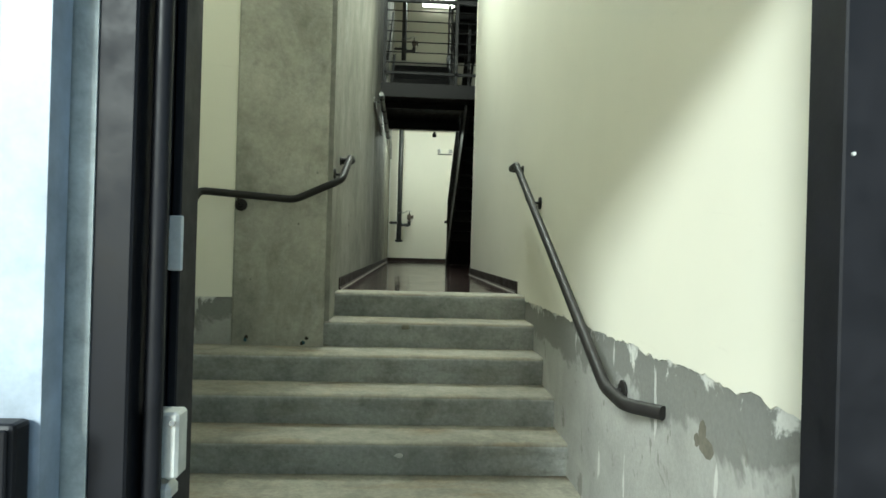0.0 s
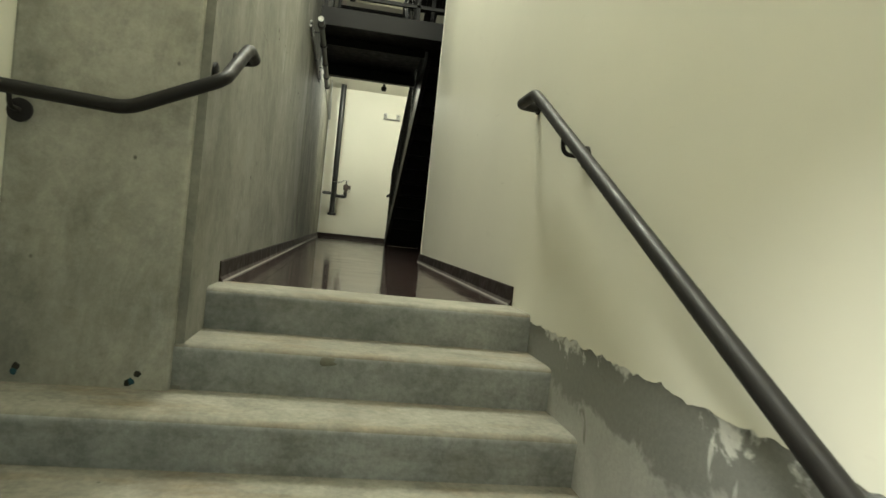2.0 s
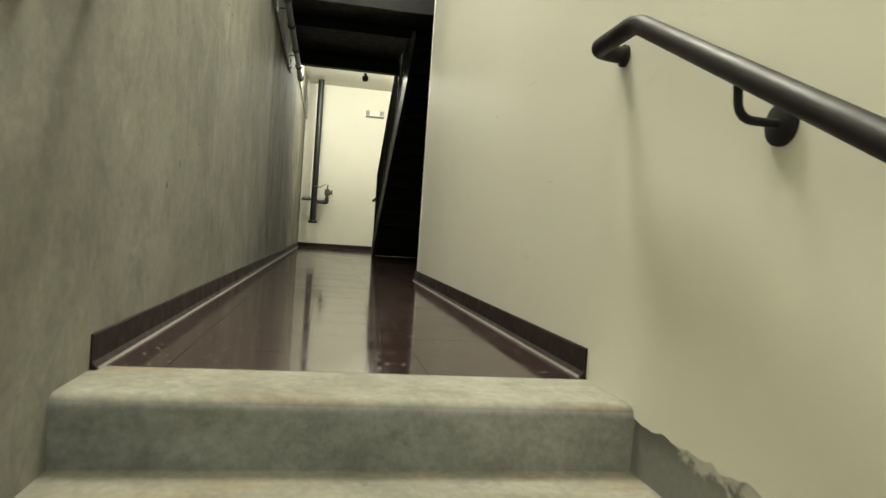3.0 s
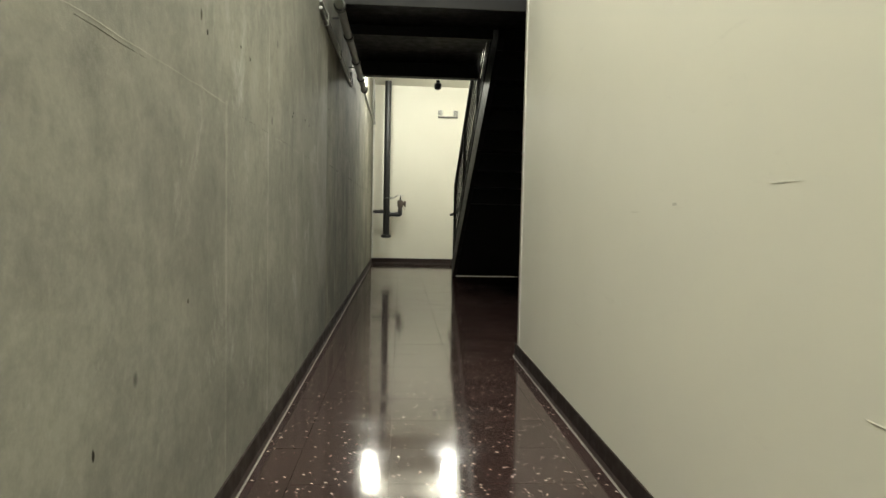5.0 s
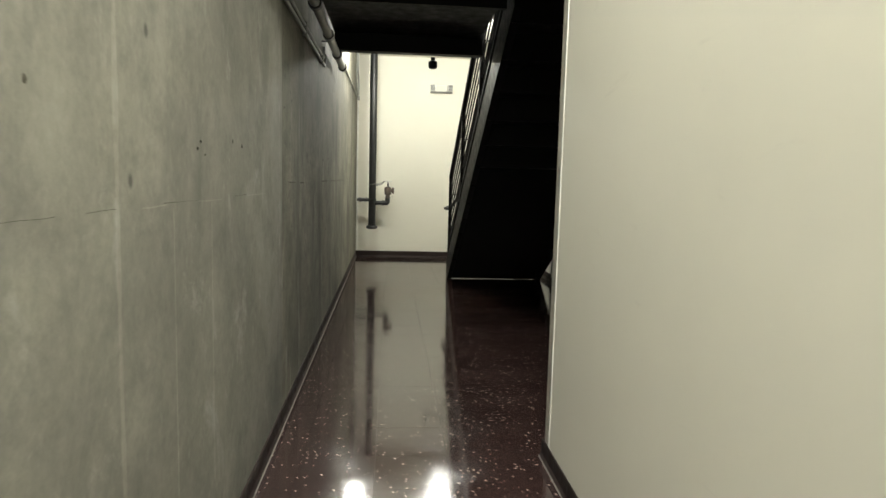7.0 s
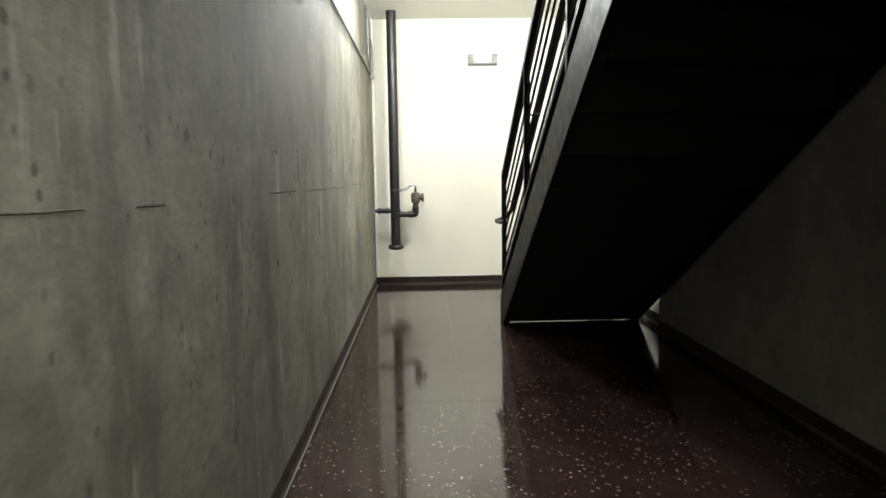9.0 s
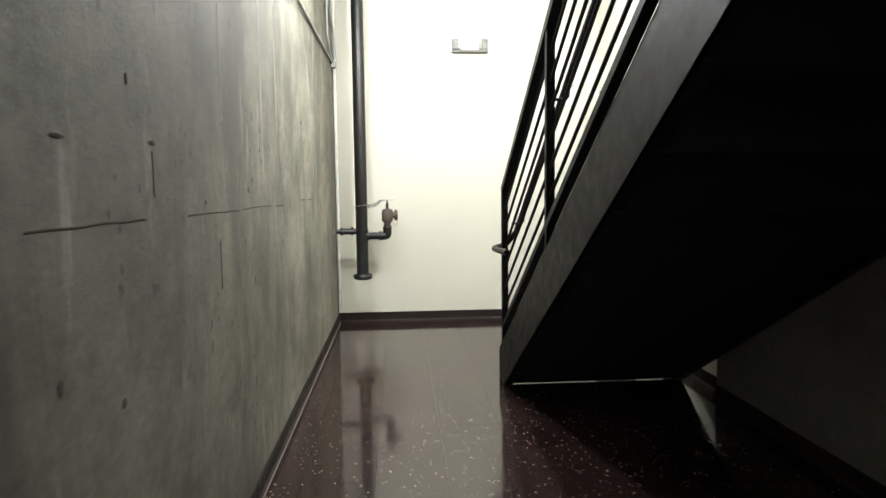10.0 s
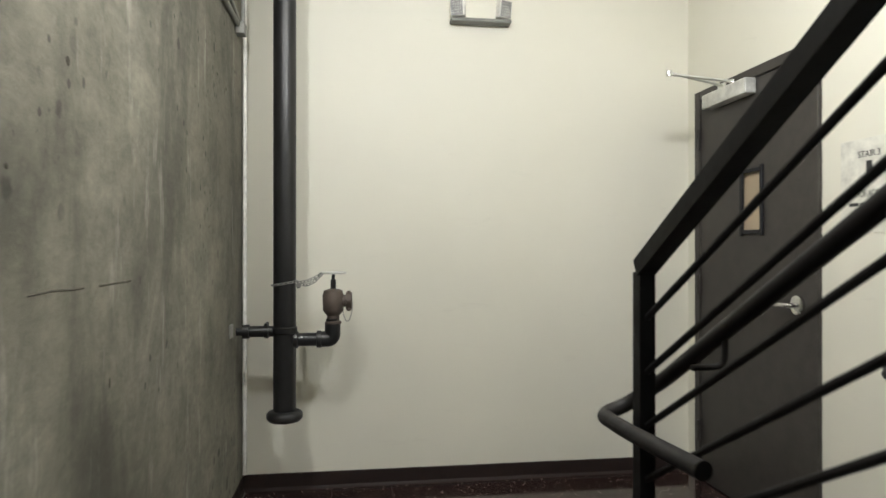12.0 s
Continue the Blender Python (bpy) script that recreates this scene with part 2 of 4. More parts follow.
def dado_mat():
    """Bare concrete with a darker skim coat below the paint, pale plaster smears and drips."""
    m, nt, b = nodes_of("patched_concrete_dado", 0.8)
    p = tex_coord(nt)
    sep = nt.nodes.new("ShaderNodeSeparateXYZ")
    nt.links.new(p, sep.inputs[0])
    cloud = noise_tex(nt, p, 2.2, 6, 0.6, 0.5)
    base = ramp(nt, cloud, [(0.3, (0.27, 0.27, 0.25)), (0.7, (0.42, 0.415, 0.39))])

    def above(level, scale, reach, soft):
        n = noise_tex(nt, p, scale, 5, 0.65, 0.3)
        ma = nt.nodes.new("ShaderNodeMath")
        ma.operation = "MULTIPLY_ADD"
        nt.links.new(n, ma.inputs[0])
        ma.inputs[1].default_value = reach
        nt.links.new(sep.outputs[2], ma.inputs[2])
        mr = nt.nodes.new("ShaderNodeMapRange")
        mr.inputs["From Min"].default_value, mr.inputs["From Max"].default_value = level, level + soft
        nt.links.new(ma.outputs[0], mr.inputs[0])
        return mr.outputs[0]
    base = mix(nt, above(PAINT_Z + 0.07, 2.6, 0.5, 0.03), base, (0.20, 0.20, 0.185))
    base = mix(nt, above(PAINT_Z + 0.24, 7.0, 0.5, 0.03), base, (0.62, 0.62, 0.59))
    spots = ramp(nt, noise_tex(nt, tex_coord(nt, (1, 1, 0.7)), 9, 4, 0.6, 0.8), [(0.64, (0, 0, 0)), (0.68, (0.7,) * 3)])
    base = mix(nt, spots, base, (0.16, 0.155, 0.135))
    drips = ramp(nt, noise_tex(nt, tex_coord(nt, (5, 5, 0.8)), 4, 3, 0.5), [(0.69, (0, 0, 0)), (0.72, (0.8,) * 3)])
    base = mix(nt, drips, base, (0.60, 0.60, 0.57))
    grain = noise_tex(nt, p, 60, 3, 0.7)
    base = mix(nt, 0.5, base, ramp(nt, grain, [(0.3, (0.8,) * 3), (0.7, (1.1,) * 3)]), "MULTIPLY")
    nt.links.new(base, b.inputs["Base Color"])
    bump(nt, b, mix(nt, 0.5, grain, cloud), 0.4, 0.008)
    return m


M_DADO = dado_mat()
M_TREAD = concrete_mat("dusty_concrete_tread", (0.165, 0.155, 0.121), (0.262, 0.249, 0.204), (0.16, 0.115, 0.06), 0.85, (1.4, 5, 2))
M_RISER = concrete_mat("rubbed_concrete_riser", (0.205, 0.213, 0.202), (0.35, 0.36, 0.343), (0.14, 0.13, 0.10), 0.8, (1.3, 3, 4))
M_PAINT = paint_mat("cream_wall_paint", (0.74, 0.72, 0.62))
M_CEIL = paint_mat("ceiling_paint", (0.66, 0.64, 0.56))
M_TILE = tile_mat()
M_BLACK = steel_mat("black_painted_steel", (0.0075, 0.0070, 0.0068), 0.5)
M_RAIL = steel_mat("dark_bronze_rail", (0.0125, 0.0112, 0.0104), 0.5)
M_DARKDOOR = steel_mat("dark_brown_door_paint", (0.050, 0.045, 0.040), 0.45)
M_FRAME = steel_mat("dark_anodised_frame", (0.0095, 0.0095, 0.012), 0.5)
M_CHROME = steel_mat("brushed_chrome", (0.62, 0.62, 0.60), 0.22, 1.0)
M_ALU = steel_mat("painted_aluminium", (0.62, 0.62, 0.58), 0.45, 0.3)
M_BASE = steel_mat("maroon_rubber_base", (0.021, 0.0135, 0.0115), 0.6)
M_GAP = steel_mat("tile_joint", (0.028, 0.018, 0.016), 0.5)
M_GALV = steel_mat("galvanised_conduit", (0.24, 0.24, 0.22), 0.45, 0.4)
M_WHITE = steel_mat("white_plastic", (0.72, 0.71, 0.66), 0.4)
M_LENS = steel_mat("ribbed_lamp_lens", (0.33, 0.33, 0.32), 0.25)
M_BRONZE = steel_mat("weathered_bronze_valve", (0.10, 0.078, 0.062), 0.55, 0.2)
M_IRON = steel_mat("black_iron_pipe", (0.011, 0.011, 0.011), 0.36)
M_ASPHALT = concrete_mat("outdoor_paving", (0.22, 0.22, 0.21), (0.32, 0.32, 0.30), (0.15, 0.15, 0.14), 0.3, (2, 2, 2))
M_SIDING = steel_mat("pale_metal_siding", (0.40, 0.45, 0.52), 0.45)
M_STUCCO = concrete_mat("rough_grey_stucco", (0.36, 0.40, 0.39), (0.50, 0.54, 0.53), (0.3, 0.33, 0.32), 0.3, (4, 4, 4))
M_PLASTER = steel_mat("pale_plaster", (0.5, 0.5, 0.47), 0.8)
M_CRACK = steel_mat("dark_concrete_crack", (0.085, 0.081, 0.066), 0.9)
M_PALE = wall_mat("pale_lime_streak", 0.98, 0.3, 0.5)
M_TOE_GLINT = steel_mat("pale_toe_glint", (0.17, 0.155, 0.14), 0.6)
M_INK = steel_mat("black_print", (0.03, 0.03, 0.03), 0.6)
M_PAPER = steel_mat("clear_sign_sheet", (0.66, 0.65, 0.58), 0.35)
M_GREYPLASTER = concrete_mat("grey_plaster_edge", (0.36, 0.345, 0.29), (0.47, 0.455, 0.39), (0.26, 0.235, 0.19), 0.6, (2, 2, 0.8))
M_BEIGE = paint_mat("beige_paint", (0.45, 0.36, 0.25))


for m in (M_FRAME, M_DARKDOOR, M_RAIL, M_BLACK, M_BASE):
    m.node_tree.nodes["Principled BSDF"].inputs["Specular IOR Level"].default_value = 0.18 if m == M_BLACK else 0.25


def glow_mat(name, color, strength):
    m, nt, b = nodes_of(name, 0.4, 0, color)
    b.inputs["Emission Color"].default_value = (*color, 1)
    b.inputs["Emission Strength"].default_value = strength
    return m


M_GLOW = glow_mat("lit_lamp_diffuser", (1.0, 0.95, 0.8), 5.0)


# ---- mesh helpers ----
def finish(name, bm, material, smooth=False):
    me = bpy.data.meshes.new(name)
    bmesh.ops.recalc_face_normals(bm, faces=bm.faces)
    bm.to_mesh(me)
    bm.free()
    for mat in (material if isinstance(material, (list, tuple)) else [material]):
        me.materials.append(mat)
    if smooth:
        me.shade_smooth()
        me.set_sharp_from_angle(angle=radians(40))
    return me


def part(name, bm, material, parent, label="", smooth=False):
    """One mesh object under a thing or under a part."""
    ob = new(name, finish(name, bm, material, smooth))
    ob.parent = parent
    return tagged(ob, label)


def thing(name, label, category, group="", kind="", at=(0, 0, 0)):
    ob = new(name)
    ob.location = at
    ob.empty_display_size = 0.1
    bpy.context.view_layer.update()
    return tagged(ob, label, category, group, kind)


def structure(name, bm, material, label, category, smooth=False):
    ob = new(name, finish(name, bm, material, smooth))
    return tagged(ob, label, category, kind="structure")


def add_box(bm, x0, x1, y0, y1, z0, z1, bevel=0.0, seg=1):
    made = bmesh.ops.create_cube(bm, size=1.0, matrix=Matrix.Translation(((x0 + x1) / 2, (y0 + y1) / 2, (z0 + z1) / 2)) @ Matrix.Diagonal((x1 - x0, y1 - y0, z1 - z0, 1)))
    if bevel:
        edges = {e for v in made["verts"] for e in v.link_edges}
        bmesh.ops.bevel(bm, geom=list(edges), offset=bevel, segments=seg, profile=0.5, affect="EDGES")
    return bm


def box(x0, x1, y0, y1, z0, z1, bevel=0.0, seg=1):
    return add_box(bmesh.new(), x0, x1, y0, y1, z0, z1, bevel, seg)


def add_bar(bm, a, b, w, h, up=(0, 0, 1)):
    """A rectangular bar from a to b, w across and h along up."""
    a, b = Vector(a), Vector(b)
    d = (b - a).normalized()
    side = d.cross(Vector(up)).normalized()
    u = side.cross(d)
    ring = [side * (sx * w / 2) + u * (sz * h / 2) for sx, sz in ((-1, -1), (1, -1), (1, 1), (-1, 1))]
    va, vb = [bm.verts.new(a + r) for r in ring], [bm.verts.new(b + r) for r in ring]
    bm.faces.new(va[::-1]), bm.faces.new(vb)
    for i in range(4):
        j = (i + 1) % 4
        bm.faces.new((va[i], va[j], vb[j], vb[i]))
    return bm


def bar(a, b, w, h, up=(0, 0, 1)):
    return add_bar(bmesh.new(), a, b, w, h, up)


def rounded(points, radius, steps=5):
    """A polyline with its corners rounded."""
    pts = [Vector(p) for p in points]
    out = [pts[0]]
    for i in range(1, len(pts) - 1):
        p, q, r = pts[i - 1], pts[i], pts[i + 1]
        cut = min(radius, (p - q).length * 0.45, (r - q).length * 0.45)
        a, c = q + (p - q).normalized() * cut, q + (r - q).normalized() * cut
        for k in range(steps + 1):
            s = k / steps
            out.append(a * (1 - s) ** 2 + q * 2 * s * (1 - s) + c * s * s)
    return out + [pts[-1]]


def add_tube(bm, points, r, n=14, cap=True):
    """A round tube swept along a polyline; r is one radius or one for each point."""
    pts = [Vector(p) for p in points]
    rad = r if isinstance(r, (list, tuple)) else [r] * len(pts)
    rings, side = [], None
    for i, p in enumerate(pts):
        d = ((pts[i] - pts[i - 1]).normalized() if i else Vector()) + ((pts[i + 1] - pts[i]).normalized() if i + 1 < len(pts) else Vector())
        d = d.normalized() if d.length > 1e-6 else (pts[1] - pts[0]).normalized()
        if side is None:
            side = d.orthogonal().normalized()
        side = (side - d * side.dot(d)).normalized()
        up = d.cross(side)
        rings.append([bm.verts.new(p + (side * math.cos(a) + up * math.sin(a)) * rad[i]) for a in (2 * math.pi * k / n for k in range(n))])
    for a, b in zip(rings, rings[1:]):
        for k in range(n):
            bm.faces.new((a[k], a[(k + 1) % n], b[(k + 1) % n], b[k]))
    if cap:
        bm.faces.new(rings[0][::-1]), bm.faces.new(rings[-1])
    return bm


def tube(points, r, n=14):
    return add_tube(bmesh.new(), points, r, n)


def add_prism(bm, outline, axis, a0, a1):
    """An outline in the two other axes, drawn out along one axis."""
    def at(u, v, w):
        return {"x": (w, u, v), "y": (u, w, v), "z": (u, v, w)}[axis]
    lo, hi = [bm.verts.new(at(u, v, a0)) for u, v in outline], [bm.verts.new(at(u, v, a1)) for u, v in outline]
    bm.faces.new(lo), bm.faces.new(hi[::-1])
    for i in range(len(lo)):
        j = (i + 1) % len(lo)
        bm.faces.new((lo[i], hi[i], hi[j], lo[j]))
    return bm


def prism(outline, axis, a0, a1):
    return add_prism(bmesh.new(), outline, axis, a0, a1)


# ---- large structure ----
T = 0.2
structure("ground", box(-400, 400, -400, DOOR_Y - 0.05, -0.3, -0.02), M_ASPHALT, "grey paving outside the entry", "ground")
structure("floor_entry", box(X_ENTRY, XR, DOOR_Y - 0.05, EDGE - 6 * TREAD + 0.02, -0.3, 0.0), M_STEP, "bare concrete floor inside the door", "floor")
structure("floor_base", box(X_ENTRY - T, X_DOORWALL + T, EDGE + 0.27, Y_END + T, F - 0.25, F - 0.006), M_GAP, "dark bed under the vinyl tiles", "floor")

# side walls
structure("wall_left", box(XL - 0.3, XL, Y_COL + 0.03, 8.31, 0, TOP), M_WALL, "grey cast concrete corridor wall with form lines and stains", "wall")
structure("wall_left", box(XL - 0.3, XL - 0.001, 8.31, Y_END + T, 0, TOP), M_WALL2, "darker blotched concrete wall of a second pour", "wall")
structure("wall_right_dado", box(XR, XR + 0.13, DOOR_Y + 0.06, EDGE + 0.02, 0, PAINT_Z + 0.05), M_DADO, "bare patched concrete along the steps", "wall")
edge = [(DOOR_Y + 0.06 + 0.02 * i, PAINT_Z + 0.02 * (noise.noise((i * 0.21, 3.1, 0)) + 0.6 * noise.noise((i * 0.7, 1.7, 0)))) for i in range(int((EDGE - DOOR_Y - 0.04) / 0.02))]
structure("wall_right", prism(edge + [(EDGE + 0.02, PAINT_Z), (EDGE + 0.02, TOP), (DOOR_Y + 0.06, TOP)], "x", XR - 0.005, XR + 0.14), M_PAINT, "cream painted wall beside the steps", "wall")
X_PART = XR
Y_BEAD = 7.795
structure("wall_partition", prism([(XR - 0.005, EDGE + 0.02), (X_PART - 0.005, Y_BEAD), (X_PART + 0.14, Y_BEAD), (XR + 0.14, EDGE + 0.02)], "z", F - 0.02, TOP), M_PAINT, "cream painted partition along the corridor", "wall")
structure("wall_partition_end", box(X_PART + 0.002, X_PART + 0.14, Y_BEAD, Y_CORNER, F - 0.02, TOP, 0.008, 2), M_GREYPLASTER, "bare grey plastered end of the partition", "wall")
structure("wall_front_left", box(X_ENTRY, -1.02, Y_COL + 0.012, Y_COL + 0.3, PAINT_Z, TOP), M_PAINT, "cream painted wall beside the column", "wall")
structure("wall_front_left_dado", box(X_ENTRY, -1.02, Y_COL + 0.016, Y_COL + 0.3, 0.5, PAINT_Z), M_DADO, "bare concrete under the paint", "wall")
structure("wall_entry_left", box(X_ENTRY - T, X_ENTRY, DOOR_Y + 0.06, Y_COL + 0.3, PAINT_Z, TOP), M_PAINT, "cream painted entry wall", "wall")
structure("wall_entry_left_dado", box(X_ENTRY - T, X_ENTRY - 0.004, DOOR_Y + 0.06, Y_COL + 0.3, 0, PAINT_Z), M_DADO, "bare concrete at the foot of the entry wall", "wall")
structure("column", box(-1.02, -0.487, Y_COL, Y_COL + 0.5, 0.5, TOP, 0.012, 2), M_COLUMN, "smooth grey concrete column with a chamfered corner", "column")
structure("wall_end", box(XL - 0.3, X_DOORWALL + T, Y_END, Y_END + T, F - 0.25, TOP), M_PAINT, "cream painted end wall", "wall")
structure("wall_hall", box(X_HALL, X_HALL + 0.16, Y_CORNER - 0.2, Y_JOG, F - 0.25, TOP), M_HALLWALL, "hall wall under the stair, toned dark for the shade there", "wall")
structure("wall_hall_front", box(X_PART + 0.14, X_HALL + 0.4, Y_CORNER - 0.2, Y_CORNER, F - 0.25, TOP), M_PAINT, "painted wall closing the hall", "wall")
bm = box(X_DOORWALL, X_DOORWALL + T, Y_JOG - 0.1, 14.13, F - 0.25, TOP)
add_box(bm, X_DOORWALL, X_DOORWALL + T, 15.115, Y_END, F - 0.25, TOP)
add_box(bm, X_DOORWALL, X_DOORWALL + T, 14.13, 15.115, F + 2.17, TOP)
structure("wall_door", bm, M_PAINT, "cream painted wall with the stair door", "wall")
# invented ceiling, out of view, its height set by the lamps
structure("added_ceiling_corridor", box(X_ENTRY - T, XR + 0.3, DOOR_Y, Y_CORNER - 0.1, 5.89, 6.09), M_CEIL, "unseen ceiling added over the steps at lamp height", "ceiling")
# out of view; added to keep corridor lamp light off the end wall
structure("light_block_over_corridor", box(XL - 0.3, XR + 0.3, Y_CORNER - 0.1, Y_CORNER + 0.1, 5.89, TOP), M_PAINT, "unseen bulkhead added above the corridor mouth to block lamp light", "wall")
structure("ceiling_hall", box(XL - 0.3, X_DOORWALL + T, Y_CORNER - 0.3, Y_END + T, TOP, TOP + 0.2), M_CEIL, "painted ceiling of the stair hall", "ceiling")
structure("floor_upper", box(XL, X_DOORWALL, 12.72, Y_END, 4.12, F2), M_CEIL, "slab of the floor above", "floor")

# outer wall round the entry door
bm = box(-8, -0.392, DOOR_Y - 0.06, DOOR_Y + 0.06, -0.02, TOP + 0.2)
add_box(bm, 0.702, 8, DOOR_Y - 0.06, DOOR_Y + 0.06, -0.02, TOP + 0.2)
add_box(bm, -0.392, 0.702, DOOR_Y - 0.06, DOOR_Y + 0.06, 2.25, TOP + 0.2)
structure("wall_outer", bm, M_STUCCO, "rough grey stucco outer wall", "wall")

# concrete steps
steps = thing("concrete_steps", "worn grey concrete steps with rounded nosings", "stairs", kind="structure")
for i in range(7):
    y, z = EDGE - TREAD * i, F - RISE * i
    x0 = -0.487 if i < 2 else X_ENTRY
    back = y + (0.27 if i == 0 else TREAD + 0.04)
    outline = [(y + 0.012, z - RISE - 0.001), (y + 0.004, z - 0.05), (y, z - 0.026), (y + 0.003, z - 0.014), (y + 0.010, z - 0.005), (y + 0.022, z - 0.001), (y + 0.035, z), (back, z), (back, z - RISE - 0.001)]
    if i == 0:
        x0 = XL
    st = part("step", prism(outline, "x", x0, XR + 0.001), [M_RISER, M_TREAD], steps, smooth=True)
    for poly in st.data.polygons:
        poly.material_index = 1 if poly.normal.z > 0.5 else 0

# steel landing
landing = thing("steel_landing", "black painted steel stair landing with channel beams", "landing", kind="structure")
part("deck", prism([(XL + 0.06, LAND_Y0 + 0.05), (X_HALL - 0.02, LAND_Y0 + 0.05), (X_HALL - 0.02, 9.21), (0.75, 9.21), (0.75, LAND_Y1 - 0.03), (XL + 0.06, LAND_Y1 - 0.03)], "z", LAND_Z - 0.05, LAND_Z), M_BLACK, landing)
part("channel_beam", box(XL + 0.06, X_HALL - 0.02, LAND_Y0, LAND_Y0 + 0.05, LAND_Z - 0.175, LAND_Z + 0.005, 0.004), M_BLACK, landing)
part("channel_beam", box(XL + 0.06, 0.78, LAND_Y1 - 0.05, LAND_Y1, LAND_Z - 0.195, LAND_Z + 0.005, 0.004), M_BLACK, landing)
part("flange", box(XL + 0.06, 0.78, LAND_Y1 - 0.11, LAND_Y1 - 0.051, LAND_Z - 0.195, LAND_Z - 0.183, 0.002), M_BLACK, landing)
part("cross_beam", box(XL + 0.06, 0.75, 9.20, 9.25, LAND_Z - 0.13, LAND_Z - 0.051), M_BLACK, landing)

# first flight, rising back over the hall
N1, T1 = 14, 0.2962
R1 = (LAND_Z - F) / N1
FOOT_Y, SX0, SX1 = 13.074, 0.783, 1.95
SLOPE = R1 / T1


def flight(name, label, x0, x1, y_foot, z_foot, n, rise, run, way):
    """A closed steel flight; way is +1 when it climbs towards +y."""
    st = thing(name, label, "stairs", kind="structure")
    for x in (x0, x1 - 0.05):
        y_top = y_foot + way * run * (n - 1)
        z_top = z_foot + rise * (n - 1)
        s, up = rise / run, rise + 0.115
        o = [(y_foot - way * 0.14, z_foot), (y_foot - way * 0.14, z_foot + up - 0.14 * s), (y_top, z_top + up), (y_top + way * 0.10, z_top + up),
             (y_top + way * 0.10, z_top + 0.032), (y_foot + way * 0.045, z_foot)]
        inner = x
        web = prism(o, "x", inner, inner + 0.008)
        low, high = o[5], o[4]
        add_prism(web, [low, high, (high[0], high[1] + 0.016), (low[0], low[1] + 0.016)], "x", x, x + 0.05)
        add_prism(web, [(o[1][0], o[1][1] - 0.012), o[1], o[2], (o[2][0], o[2][1] - 0.012)], "x", x, x + 0.05)
        end = sorted((o[0][0], o[0][0] + way * 0.012))
        add_box(web, x, x + 0.05, end[0], end[1], z_foot, o[1][1])
        part("stringer", web, M_BLACK, st)
    for i in range(n):
        y, z = y_foot + way * run * i, z_foot + rise * i
        bm = bmesh.new()
        add_box(bm, x0 + 0.008, x1 - 0.05, min(y, y + way * 0.006), max(y, y + way * 0.006), z + (0.005 if i == 0 else 0), z + rise)
        if i < n - 1:
            a, b = y - way * 0.02, y + way * (run + 0.006)
            add_box(bm, x0 + 0.008, x1 - 0.05, min(a, b), max(a, b), z + rise - 0.035, z + rise)
        part("tread", bm, M_BLACK, st)
    return st


flight("steel_flight", "black painted steel stair flight with closed risers", SX0, SX1, FOOT_Y, F, N1, R1, T1, -1)
flight("upper_steel_flight", "black painted steel flight to the floor above", XL + 0.08, 0.72, LAND_Y1, LAND_Z, 9, (F2 - LAND_Z) / 9, 0.279, 1)


# ---- baseboards ----
def base_strip(label, outline_axis, wall, a, b, side, high=0.09):
    """A rubber cove base with a small toe; runs along y (axis "y") or x (axis "x") on the plane wall."""
    o = [(0, 0), (0.016, 0), (0.014, 0.006), (0.006, 0.018), (0.005, high - 0.004), (0.003, high), (0, high)]
    o = [(wall + side * u, F + v) for u, v in o]
    bm = prism(o, outline_axis, a, b)
    structure("baseboard", bm, M_BASE, label, "baseboard")


base_strip("dark maroon rubber base along the concrete wall", "y", XL, 4.44, Y_END - 0.016, 1, 0.082)
base_strip("dark maroon rubber base along the partition", "y", XR - 0.005, 4.50, Y_CORNER + 0.004, -1, 0.082)
base_strip("dark maroon rubber base under the stair", "y", X_HALL, Y_CORNER, Y_JOG + 0.004, -1)
base_strip("dark maroon rubber base beside the door", "y", X_DOORWALL, Y_JOG + 0.01, 14.125, -1)
base_strip("dark maroon rubber base along the end wall", "x", Y_END, XL, X_DOORWALL, -1)
# pale strips put the highlight along the base toes into colour
bm = prism([(XL + 0.015, F - 0.002), (XL + 0.0205, F - 0.002), (XL + 0.015, F + 0.006)], "y", 4.45, Y_END - 0.02)
structure("trim", bm, M_TOE_GLINT, "pale strip for the highlight on the toe of the concrete wall's base", "trim")
bm = prism([(XR - 0.020, F - 0.002), (XR - 0.0255, F - 0.002), (XR - 0.020, F + 0.006)], "y", 4.51, Y_CORNER)
structure("trim", bm, M_TOE_GLINT, "pale strip for the highlight on the toe of the partition's base", "trim")
structure("trim", box(X_PART - 0.008, X_PART + 0.017, Y_BEAD - 0.010, Y_BEAD + 0.004, F + 0.083, 4.9, 0.002), M_WHITE, "white metal corner bead of the partition", "trim")

# raised seams left by the form panels on the concrete wall
seams = thing("trim", "raised form lines on the concrete wall", "trim", kind="structure")


def seam_h(y0, y1, z, seed, h=0.008, mat=None):
    n = max(6, int((y1 - y0) / 0.03))
    bm = bmesh.new()
    rows = []
    for i in range(n + 1):
        y = y0 + (y1 - y0) * i / n
        w = noise.noise((y * 2.3, seed, 0)) + 0.7 * noise.noise((y * 9, seed, 2))
        d = 0.0002 + 0.0009 * max(0, 0.1 + noise.noise((y * 5, seed, 4)))
        zz = z + 0.004 * w
        rows.append([bm.verts.new((XL - 0.001, y, zz - h)), bm.verts.new((XL + d, y, zz)), bm.verts.new((XL - 0.001, y, zz + h))])
    for a, b in zip(rows, rows[1:]):
        bm.faces.new((a[0], b[0], b[1], a[1])), bm.faces.new((a[1], b[1], b[2], a[2]))
    part("form_line", bm, mat or M_WALL, seams)


